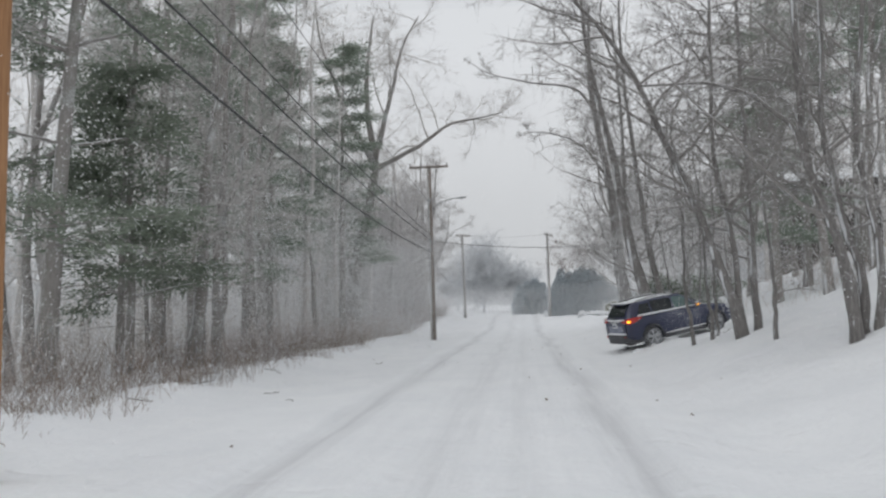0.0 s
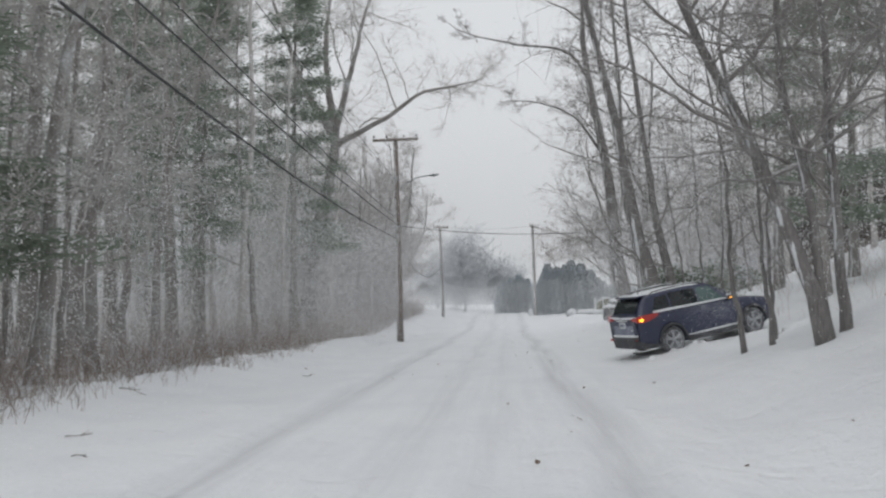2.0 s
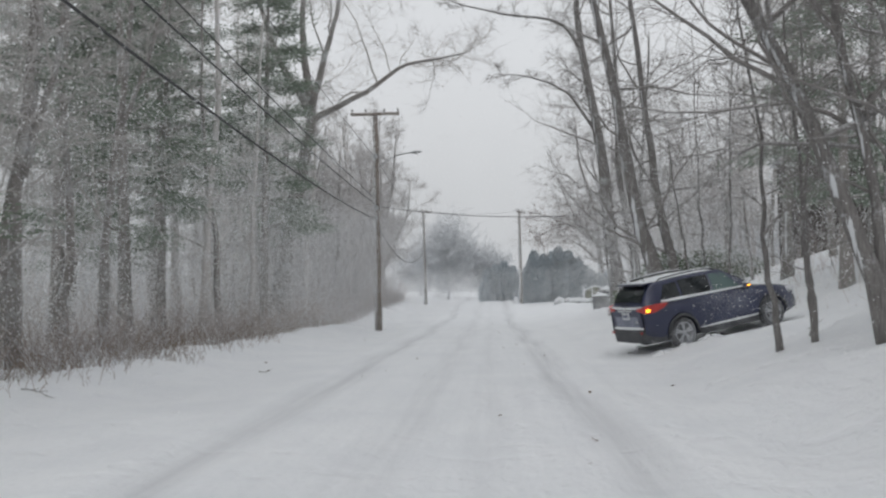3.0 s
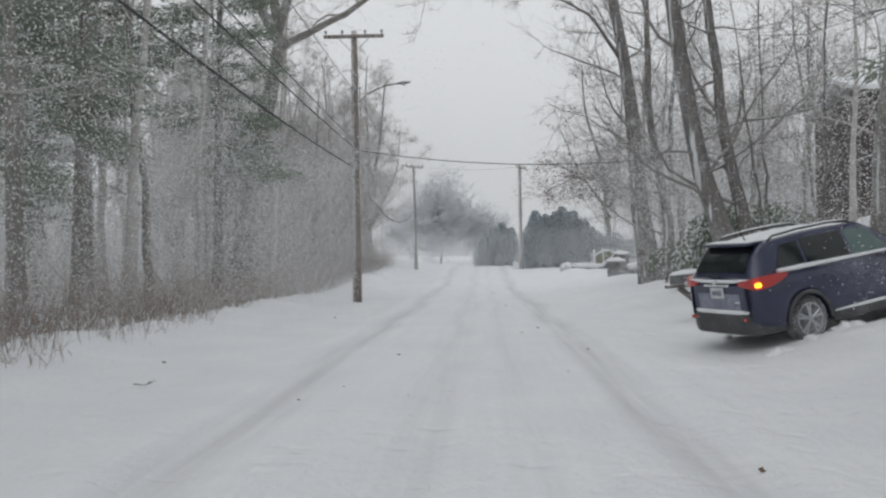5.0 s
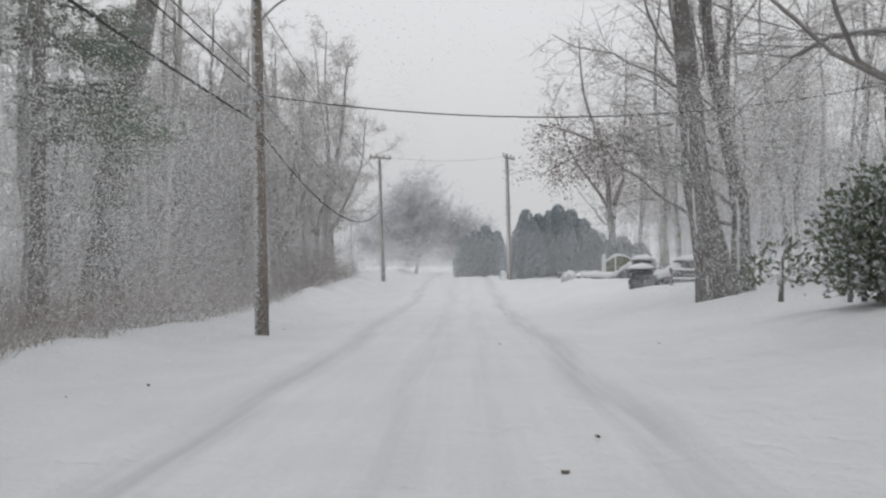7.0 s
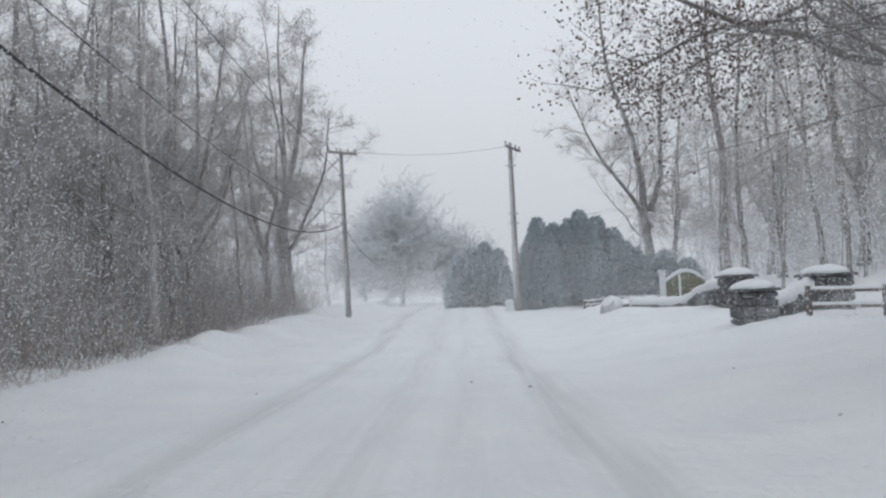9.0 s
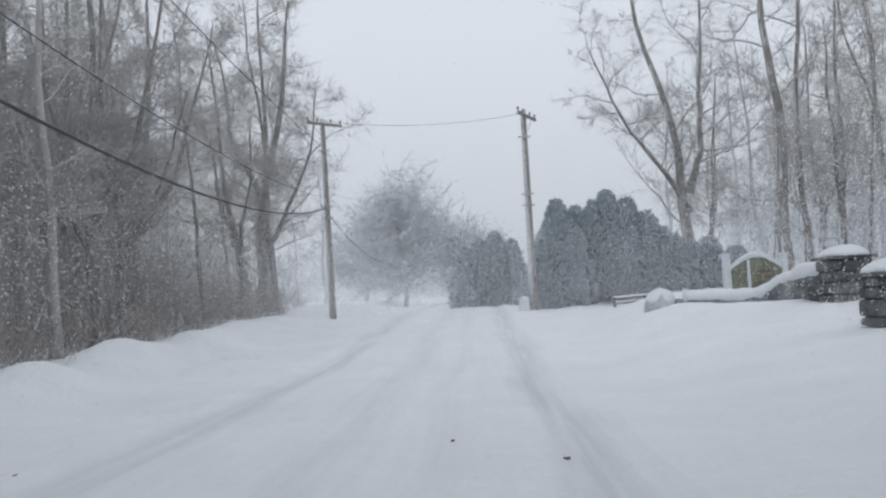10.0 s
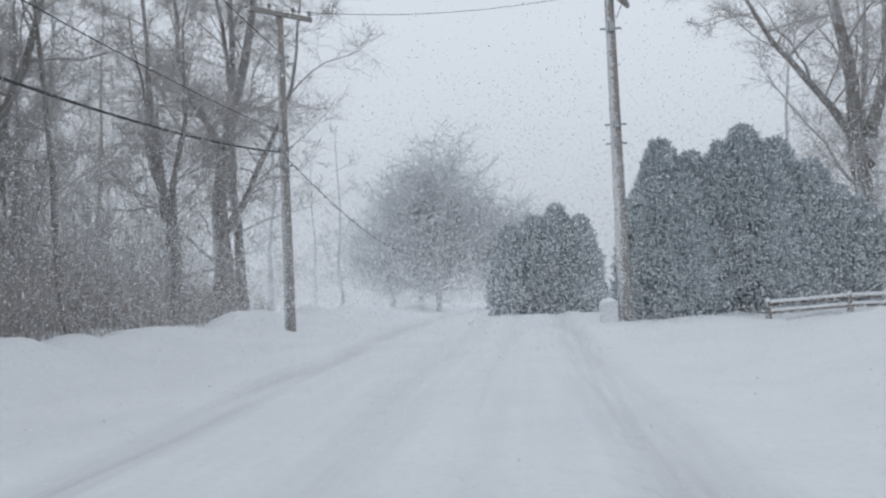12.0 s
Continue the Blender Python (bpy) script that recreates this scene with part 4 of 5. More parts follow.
dome_tree("hazed_tree", 98, 0.2, 127, 9.0, 3.8, 90, M_HAZED_FAR, M_HAZED_FAR, "low tree beyond the evergreen shrub, paled by painted haze")
dome_tree("hazed_tree", 99, -8.8, 133, 9.0, 3.4, 60, M_HAZED_FAR, M_HAZED_FAR, "tree beside the far bend of the road, paled by painted haze")


# ---- utility poles and cables ----
def utility_pole(x, y, top, r, mat, label, lean=(0, 0), arm=None, lamp=False, sink=0.1, arm_len=2.4, arm_rot=0.0):
    """top: height of the pole's head above z = 0; arm: height of the crossarm."""
    z0 = ground_z(x, y) - sink
    t = thing("utility_pole", label, "utility pole", Matrix.Translation((x, y, z0)), "utility poles")
    h = top - z0
    g = Geo().tube([(lean[0] * k, lean[1] * k, h * k) for k in (0, 0.25, 0.5, 0.75, 1)], [r * 1.15, r * 1.05, r * 0.95, r * 0.85, r * 0.78], 14)
    part("pole", g, mat, t, smooth=True)
    lx, ly = lean

    def on(k):
        return lx * k, ly * k
    if arm:
        a = arm - z0
        ax, ay = on(a / h)
        ca, sa, half = math.cos(arm_rot), math.sin(arm_rot), arm_len / 2
        part("crossarm", Geo().box((ax + r * sa, ay - r * ca, a), (arm_len, 0.10, 0.13), arm_rot, 0.01), mat, t)
        for s in (-1, 1):
            part("brace", Geo().tube([(ax + s * 0.62 * ca + r * sa, ay + s * 0.62 * sa - (r + 0.02) * ca, a - 0.06), (ax + s * 0.08 * ca + r * sa, ay + s * 0.08 * sa - (r + 0.02) * ca, a - 0.62)], [0.016, 0.016], 5), M_METAL, t)
        for dx in (-half + 0.08, -half * 0.38, half * 0.38, half - 0.08):
            pin = part("insulator", Geo().lathe([(0.02, 0), (0.02, 0.06), (0.06, 0.08), (0.035, 0.11), (0.065, 0.14), (0.04, 0.18), (0.0, 0.2)], (ax + dx * ca + r * sa, ay + dx * sa - r * ca, a + 0.06), 10), M_CERAMIC, t)
    for hz in ((6.0, 5.5, 8.55) if y > 20 else (6.5, 7.0, 9.8)):
        k = (hz - z0) / h
        if 0 < k < 1:
            bx, by = on(k)
            part("bracket", Geo().tube([(bx - r - 0.12, by, hz - z0), (bx + r + 0.12, by, hz - z0)], [0.028, 0.028], 6).box((bx, by - r, hz - z0), (0.16, 0.1, 0.22), 0, 0.02), M_METAL, t)
    if lamp:
        lz = 7.95 - z0
        bx, by = on(lz / h)
        pts = smooth_path([(bx + r * 0.6, by - 0.02, lz), (bx + 0.6, by - 0.25, lz + 0.35), (bx + 1.25, by - 0.6, lz + 0.55), (bx + 1.85, by - 1.0, lz + 0.56)], 10)
        arm_part = part("lamp_arm", Geo().tube(pts, [0.03] * 11, 8), M_METAL, t, "curved steel street lamp arm")
        e = pts[-1]
        head = Geo().lathe([(0.0, -0.12), (0.05, -0.1), (0.09, 0.05), (0.11, 0.3), (0.07, 0.52), (0.0, 0.56)], (0, 0, 0), 12, "x")
        me = head.mesh("lamp_head", M_METAL, True)
        me.transform(Matrix.Translation(e) @ Matrix.Rotation(-0.5, 4, "Z") @ Matrix.Diagonal((1, 1, 0.6, 1)))
        part("lamp_head", me, None, arm_part)
        lens = Geo().lathe([(0.09, 0.0), (0.085, -0.05), (0.0, -0.09)], (e.x + 0.22, e.y - 0.12, e.z - 0.03), 12)
        part("lens", lens, M_LAMPCLEAR, arm_part)
        part("snow_cap", Geo().lathe([(0.09, 0), (0.07, 0.035), (0.0, 0.05)], (e.x + 0.2, e.y - 0.1, e.z + 0.045), 10), M_SNOW, arm_part)
    return t


P0, P1, P2, P3 = (-4.75, 5.0), (-4.25, 49.6), (-4.95, 90.5), (4.0, 89.9)
utility_pole(*P0, 10.9, 0.16, M_POLE_WARM, "warm brown wooden utility pole beside the road", (0.36, 0), 10.6)
utility_pole(*P1, 10.85, 0.155, M_POLE, "weathered utility pole with crossarm and street lamp", (0.0, 0), 10.6, True)
utility_pole(*P2, 10.0, 0.135, M_POLE_HAZED, "weathered utility pole in front of a bare oak", (-0.1, 0), 9.75, arm_len=1.9, arm_rot=0.75)
utility_pole(*P3, 9.75, 0.155, M_POLE_HAZED, "weathered utility pole beside the evergreen hedge", (0.0, 0), 9.45, arm_len=2.2, arm_rot=1.15)


def cable(a, b, sag, r, label="black overhead cable strung between poles"):
    a, b = Vector(a), Vector(b)
    pts = [a.lerp(b, k / 24) - Vector((0, 0, sag * 4 * (k / 24) * (1 - k / 24))) for k in range(25)]
    return solid("overhead_cable", Geo().tube(pts, [r] * 25, 6), M_CABLE, label, "cable", "overhead cables")


cable((P0[0] + 0.1, P0[1], 6.5), (P1[0] - 0.25, P1[1], 5.52), 0.5, 0.026, "thick black telephone cable strung between poles")
cable((P0[0] + 0.45, P0[1], 7.0), (P1[0] + 0.15, P1[1], 6.0), 0.28, 0.019)
cable((P0[0] + 0.5, P0[1], 7.6), (P1[0] + 0.1, P1[1], 6.3), 0.24, 0.014)
cable((P0[0] + 0.4, P0[1], 9.8), (P1[0] - 0.1, P1[1], 8.55), 0.3, 0.011)
cable((P1[0] - 0.2, P1[1], 5.5), (P2[0] - 0.2, P2[1], 5.9), 1.5, 0.026, "thick black telephone cable strung between poles")
cable((P1[0] + 0.1, P1[1], 6.0), (P2[0], P2[1], 6.4), 0.9, 0.010)
cable((P1[0], P1[1], 8.5), (P2[0], P2[1], 8.6), 0.5, 0.011)
cable((P1[0] + 0.2, P1[1], 6.05), (15.5, 52.0, 7.0), 1.0, 0.016, "black service cable slung across the road")
cable((P2[0], P2[1], 9.9), (P3[0], P3[1], 9.6), 0.35, 0.007, "thin wire between two poles across the road")
cable((P2[0] - 0.2, P2[1], 5.95), (-6.5, 140, 6.5), 1.3, 0.018, "thick black telephone cable strung between poles")


# ---- the car ----
def build_suv(m):
    car = thing("suv", "dark blue suv climbing a snowy driveway with its turn signal lit", "car", m)
    L = 4.57

    def half_width(y):
        w = 0.915
        if y < 0.5:
            w -= 0.11 * (1 - y / 0.5) ** 2
        if y > 3.7:
            w -= 0.25 * ((y - 3.7) / 0.87) ** 2
        return w

    def sill(y):
        base = 0.24 + (0.14 * (1 - y / 0.5) if y < 0.5 else 0) + (0.06 * (y - 4.1) / 0.47 if y > 4.1 else 0)
        for ax in (0.97, 3.63):
            d = abs(y - ax)
            if d < 0.41:
                base = max(base, 0.335 + math.sqrt(0.41 ** 2 - d ** 2) * 0.98)
        return base

    def belt(y):
        if y <= 3.25:
            return 1.10 - 0.02 * y
        k = (y - 3.25) / 1.32
        return 1.035 - 0.13 * k - 0.13 * k ** 3

    # lower body: rings of half sections along the length
    ys = [0.03, 0.06, 0.12] + [0.12 + (4.53 - 0.12) * i / 88 for i in range(1, 89)] + [4.55, 4.57]
    prof = ((0.0, 0.0), (0.84, 0.0), (0.975, 0.10), (1.0, 0.30), (1.0, 0.55), (0.985, 0.75), (0.955, 0.92), (0.915, 1.0), (0.5, 1.03), (0.0, 1.04))
    vs, fs, n = [], [], len(prof)
    for y in ys:
        w, s, b = half_width(y), sill(y), belt(y)
        shrink = 0.90 if y in (0.03, 4.57) else (0.97 if y in (0.06, 4.55) else 1.0)
        mid = (s + b) / 2
        yy = y
        for fx, fz in prof:
            z = s + (b - s) * fz
            z = mid + (z - mid) * shrink
            vs.append((fx * w * shrink, yy, z))
        for fx, fz in reversed(prof):
            z = s + (b - s) * fz
            z = mid + (z - mid) * shrink
            vs.append((-fx * w * shrink, yy, z))
    ring = 2 * n
    for i in range(len(ys) - 1):
        for k in range(ring):
            a, b2 = i * ring + k, i * ring + (k + 1) % ring
            fs.append((a, b2, b2 + ring, a + ring))
    fs.append(tuple(range(ring)))
    fs.append(tuple(reversed(range((len(ys) - 1) * ring, len(ys) * ring))))
    part("body", Geo().add(vs, fs), M_PAINT, car, smooth=True)

    # greenhouse
    def roof(y):
        if y < 0.5:
            return 1.10 + 0.455 * (1 - (1 - (y - 0.08) / 0.42) ** 1.7)
        if y < 2.35:
            return 1.555 + 0.085 * math.sin(math.pi * (y - 0.5) / 1.85 * 0.62 + 0.5) - 0.041
        k = (y - 2.35) / 1.05
        return 1.595 - (1.595 - 1.03) * (k ** 1.08)

    def cabin_half(y, k):
        """Half width at the fraction k between belt and roof."""
        w = 0.855 - 0.05 * (1 - min(1, y / 0.6)) - (0.06 * ((y - 2.6) / 0.8) if y > 2.6 else 0)
        return w - 0.20 * k ** 1.25

    gy = [0.085 + (3.40 - 0.085) * i / 60 for i in range(61)]
    ks = (0.0, 0.25, 0.5, 0.75, 0.9, 0.98, 1.0)
    vs, fs = [], []
    row = 2 * len(ks) + 2
    for y in gy:
        b, r = belt(y) - 0.03, roof(y)
        side = [(cabin_half(y, k) if k < 1 else cabin_half(y, 1) - 0.06, b + (r - b) * k) for k in ks]
        line = [(x, y, z) for x, z in side] + [(0.25, y, r + 0.012), (-0.25, y, r + 0.012)] + [(-x, y, z) for x, z in reversed(side)]
        vs += line
    for i in range(len(gy) - 1):
        for k in range(row - 1):
            a = i * row + k
            fs.append((a, a + 1, a + 1 + row, a + row))
    part("cabin", Geo().add(vs, fs), M_PAINT, car, smooth=True)

    def side_pane(y0, y1, k0, k1, s, cut=(0.0, 0.0)):
        """A pane laid 5 mm outside the cabin's side; cut slants its ends."""
        g = Geo()
        cols, rows_ = 10, 4
        v = []
        for j in range(rows_ + 1):
            k = k0 + (k1 - k0) * j / rows_
            for i in range(cols + 1):
                u = i / cols
                y = (y0 + cut[0] * j / rows_) * (1 - u) + (y1 + cut[1] * j / rows_) * u
                b, r = belt(y) - 0.03, roof(y)
                z = b + (r - b) * k
                v.append((s * (cabin_half(y, k) + 0.006), y, z))
        f = []
        for j in range(rows_):
            for i in range(cols):
                a = j * (cols + 1) + i
                q = (a, a + 1, a + cols + 2, a + cols + 1)
                f.append(q if s > 0 else q[::-1])
        return g.add(v, f)

    for s in (1, -1):
        part("rear_quarter_window", side_pane(0.52, 1.08, 0.24, 0.84, s, (0.20, 0.0)), M_CARGLASS, car)
        part("rear_door_window", side_pane(1.14, 1.98, 0.18, 0.87, s), M_CARGLASS, car)
        part("front_door_window", side_pane(2.04, 2.96, 0.16, 0.87, s, (0.0, -0.44)), M_GREENGLASS, car)
        ledge = [(s * 0.868, y, belt(y) + 0.05) for y in (0.5, 1.0, 1.6, 2.2, 2.8, 3.1)]
        part("snow_ledge", Geo().tube(ledge, [0.03, 0.036, 0.03, 0.026, 0.022, 0.01], 6), M_SNOW, car)
        # sills, arch flares
        part("sill_trim", Geo().box((s * 0.90, 2.3, 0.30), (0.06, 1.75, 0.15), 0, 0.025), M_TRIM, car)
        part("sill_snow", Geo().tube([(s * 0.925, y, 0.385) for y in (1.45, 2.0, 2.6, 3.15)], [0.012, 0.026, 0.026, 0.012], 6), M_SNOW, car)
        for ax in (0.97, 3.63):
            arc = [(s * (half_width(ax) - 0.005 if ax < 2 else half_width(ax) - 0.0), ax + 0.42 * math.cos(a), 0.335 + 0.42 * math.sin(a)) for a in np.linspace(-0.05, math.pi + 0.05, 17)]
            part("arch_flare", Geo().tube([(float(p), float(q), float(r)) for p, q, r in arc], [0.035] * 17, 6), M_TRIM, car, smooth=True)
        # door handles, mirror
        for y in (1.42, 2.28):
            part("door_handle", Geo().box((s * 0.915, y, 0.93), (0.035, 0.19, 0.035), 0, 0.012), M_PAINT, car)
        mir = part("mirror", Geo().box((s * 1.03, 2.86, 1.10), (0.20, 0.13, 0.15), 0, 0.045), M_PAINT, car)
        part("mirror_stalk", Geo().box((s * 0.91, 2.88, 1.06), (0.12, 0.08, 0.05), 0, 0.015), M_TRIM, mir)
        part("mirror_indicator", Geo().box((s * 1.115, 2.86, 1.11), (0.04, 0.09, 0.03), 0, 0.01), M_AMBER if s > 0 else M_LAMPCLEAR, mir)
        part("mirror_snow", Geo().box((s * 1.03, 2.86, 1.185), (0.17, 0.10, 0.03), 0, 0.012), M_SNOW, mir)
        # tail lamps wrap round the corner
        lamp = Geo()
        v, f = [], []
        path = [(0.50, 0.028), (0.66, 0.035), (0.79, 0.07), (0.865, 0.16), (0.90, 0.30), (0.915, 0.48), (0.918, 0.62)]
        hi = (1.05, 1.075, 1.10, 1.115, 1.12, 1.115, 1.10)
        lo = (0.995, 0.965, 0.935, 0.925, 0.95, 1.0, 1.07)
        for (px, py), h1, h0 in zip(path, hi, lo):
            v += [(s * (px + 0.022), py - 0.03 if py < 0.2 else py, h0), (s * (px + 0.022), py - 0.03 if py < 0.2 else py, h1), (s * (px - 0.05), py + 0.05, h1), (s * (px - 0.05), py + 0.05, h0)]
        for i in range(len(path) - 1):
            for k in range(4):
                a, b = i * 4 + k, i * 4 + (k + 1) % 4
                f.append((a, b, b + 4, a + 4))
        f += [(0, 1, 2, 3), (27, 26, 25, 24)]
        tl = part("tail_lamp", lamp.add(v, f), M_LAMPRED, car, "red tail lamp")
        part("turn_signal", Geo().box((s * 0.855, 0.115, 1.0), (0.10, 0.16, 0.06), s * 0.85, 0.015), M_AMBER if s > 0 else M_LAMPCLEAR, tl,
             "lit amber turn signal" if s > 0 else "unlit clear turn signal")
        part("rear_reflector", Geo().box((s * 0.63, -0.034, 0.50), (0.13, 0.03, 0.05), -s * 0.3, 0.012), M_LAMPRED, car)
        part("head_lamp", Geo().box((s * 0.70, 4.28, 0.80), (0.26, 0.36, 0.14), -s * 0.55, 0.04), M_LAMPCLEAR, car)
        # roof rails
        rail = [(s * 0.60, y, roof(y) + dz) for y, dz in ((0.62, 0.0), (0.72, 0.055), (1.2, 0.06), (1.8, 0.06), (2.2, 0.05), (2.32, 0.0))]
        part("roof_rail", Geo().tube(rail, [0.018] * 6, 6), M_TRIM, car, smooth=True)
        part("roof_rail_snow", Geo().tube([(p, q, r + 0.018) for p, q, r in rail[1:5]], [0.012, 0.018, 0.018, 0.01], 5), M_SNOW, car)
    # windscreen and rear glass
    def across(y0, y1, w_in, lift, nm, mat, lab=""):
        v, f, nn = [], [], 6
        for i in range(nn + 1):
            y = y0 + (y1 - y0) * i / nn
            r = roof(y)
            hw = max(cabin_half(y, 1) - w_in + 0.12 * (1 - (r - 1.03) / 0.6), 0.2)
            for j in range(7):
                x = -hw + 2 * hw * j / 6
                v.append((x, y + lift[0], r + lift[1] + 0.012 * (1 - (x / hw) ** 2)))
        for i in range(nn):
            for j in range(6):
                a = i * 7 + j
                f.append((a, a + 1, a + 8, a + 7))
        return part(nm, Geo().add(v, f), mat, car, lab)

    rg = across(0.115, 0.42, 0.10, (-0.012, 0.010), "rear_window", M_CARGLASS, "dark rear window rimmed with snow")
    across(2.46, 3.30, 0.08, (0.01, 0.012), "windscreen", M_CARGLASS)
    part("rear_wiper", Geo().tube([(0.0, 0.075, 1.12), (-0.16, 0.07, 1.15), (-0.42, 0.075, 1.15)], [0.018, 0.012, 0.008], 6), M_TRIM, rg)
    part("spoiler", Geo().box((0, 0.40, 1.565), (1.16, 0.34, 0.035), 0, 0.015), M_PAINT, car)
    part("spoiler_snow", Geo().box((0, 0.43, 1.59), (1.05, 0.26, 0.022), 0, 0.01), M_SNOW, car)
    roof_snow, rows_, cols = Geo(), 12, 7
    rv = []
    for i in range(rows_ + 1):
        y = 0.60 + 1.68 * i / rows_
        for j in range(cols + 1):
            x = -0.50 + 1.0 * j / cols
            edge = i in (0, rows_) or j in (0, cols)
            rv.append((x, y, roof(y) + (0.002 if edge else 0.03 + 0.008 * noise.noise(Vector((x * 5, y * 4, 0))))))
    roof_snow.add(rv, [(i * (cols + 1) + j, i * (cols + 1) + j + 1, (i + 1) * (cols + 1) + j + 1, (i + 1) * (cols + 1) + j) for i in range(rows_) for j in range(cols)])
    part("roof_snow", roof_snow, M_SNOW, car, "thin sheet of snow on the roof")
    part("antenna", Geo().tube([(0.1, 0.62, 1.58), (0.1, 0.50, 1.80)], [0.012, 0.004], 6), M_TRIM, car)
    # tailgate, plate, bumper
    gate = part("tailgate", Geo().box((0, 0.045, 0.80), (1.30, 0.07, 0.42), 0, 0.03), M_PAINT, car)
    part("tailgate_snow", Geo().tube([(-0.78, 0.05, 1.075), (-0.4, 0.02, 1.06), (0, 0.01, 1.055), (0.4, 0.02, 1.06), (0.78, 0.05, 1.075)], [0.015, 0.028, 0.03, 0.028, 0.015], 6), M_SNOW, gate)
    part("tailgate_frost", Geo().box((0, 0.008, 0.74), (1.02, 0.012, 0.26), 0, 0.004), plain_mat("blown_frost", (0.20, 0.215, 0.27), 0.8, 0, 0.5, 9, dust=0.42), gate)
    plate = part("number_plate", Geo().box((0, -0.004, 0.88), (0.32, 0.02, 0.16), 0, 0.006), M_PLATE, gate, "pale number plate")
    for i in range(6):
        part("plate_bar", Geo().box((-0.1 + 0.04 * i, -0.017, 0.88), (0.024, 0.006, 0.07), 0, 0.0), M_BAR, plate)
    part("garnish", Geo().box((0, -0.002, 1.0), (0.62, 0.03, 0.04), 0, 0.012), M_CHROME, gate)
    part("emblem", Geo().box((0, -0.012, 1.045), (0.10, 0.02, 0.055), 0, 0.018), M_CHROME, gate)
    part("badge", Geo().box((0.46, -0.0, 0.75), (0.11, 0.02, 0.03), 0, 0.005), M_CHROME, gate)
    bump_g = Geo()
    v, f = [], []
    bx = (-0.90, -0.80, -0.55, 0, 0.55, 0.80, 0.90)
    byy = (0.45, 0.08, -0.04, -0.06, -0.04, 0.08, 0.45)
    for x, y in zip(bx, byy):
        v += [(x, y + 0.02, 0.27), (x, y - 0.01, 0.50), (x * 0.985, y + 0.03, 0.585), (x * 0.9, y + 0.28, 0.59), (x * 0.9, y + 0.28, 0.27)]
    for i in range(6):
        for k in range(5):
            a, b = i * 5 + k, i * 5 + (k + 1) % 5
            f.append((a, b, b + 5, a + 5))
    f += [(4, 3, 2, 1, 0), (30, 31, 32, 33, 34)]
    bumper = part("rear_bumper", bump_g.add(v, f), M_TRIM, car, "dark grey plastic bumper")
    part("bumper_snow", Geo().tube([(-0.88, 0.34, 0.60), (-0.78, 0.10, 0.60), (-0.5, 0.0, 0.598), (0, -0.02, 0.598), (0.5, 0.0, 0.598), (0.78, 0.10, 0.60), (0.88, 0.34, 0.60)], [0.02, 0.03, 0.035, 0.035, 0.035, 0.03, 0.02], 6), M_SNOW, bumper)
    part("underbody", Geo().box((0, 2.25, 0.30), (1.45, 3.9, 0.16), 0, 0.04), M_TRIM, car)
    part("front_bumper", Geo().box((0, 4.42, 0.45), (1.40, 0.34, 0.34), 0, 0.1), M_TRIM, car)
    # wheels
    for s in (1, -1):
        for ax in (0.97, 3.63):
            c = (s * 0.79, ax, 0.35)
            tyre = Geo().lathe([(0.235, -0.10), (0.31, -0.115), (0.345, -0.09), (0.352, -0.04), (0.352, 0.04), (0.345, 0.09), (0.31, 0.115), (0.235, 0.10)], c, 28, "x")
            wheel = part("wheel", tyre, M_TYRE, car, "snow-caked tyre on alloy wheel", smooth=False)
            rim = Geo().lathe([(0.245, s * 0.06), (0.245, s * 0.108), (0.225, s * 0.108), (0.215, s * 0.05)], c, 28, "x")
            part("rim", rim, M_RIM, wheel)
            part("brake_disc", Geo().lathe([(0.16, -0.01), (0.16, 0.01)], (c[0] + s * 0.02, c[1], c[2]), 20, "x"), M_TRIM, wheel)
            for k in range(5):
                a = 2 * math.pi * k / 5 + 0.3
                e = (math.cos(a), math.sin(a))
                sp = Geo()
                for da in (-0.16, 0.16):
                    b = a + da
                    sp.tube([(c[0] + s * 0.09, c[1] + 0.05 * e[0], c[2] + 0.05 * e[1]), (c[0] + s * 0.095, c[1] + 0.23 * math.cos(b), c[2] + 0.23 * math.sin(b))], [0.03, 0.022], 5)
                part("spoke", sp, M_RIM, wheel)
            part("hub_cap", Geo().lathe([(0.06, s * 0.07), (0.055, s * 0.115), (0.0, s * 0.12)], c, 14, "x"), M_RIM, wheel)
    return car


# rear wheel stands at the driveway's foot, the nose points up the slope
CAR_HEAD = Vector((2.41, 1.02, 0.44)).normalized()
side = CAR_HEAD.cross(Vector((0, 0, 1))).normalized()
up = side.cross(CAR_HEAD)
turn = Matrix((side, CAR_HEAD, up)).transposed().to_4x4()
rear_wheel = Vector((5.42, 28.75, 0.17)) + CAR_HEAD * 0.6
foot = rear_wheel - turn.to_3x3() @ Vector((0.81, 1.0, 0.0))
build_suv(Matrix.Translation(foot - up * 0.05) @ turn @ Matrix.Diagonal((1.03, 1.03, 1.09, 1)))
car_foot, car_turn = foot.copy(), turn.to_3x3()



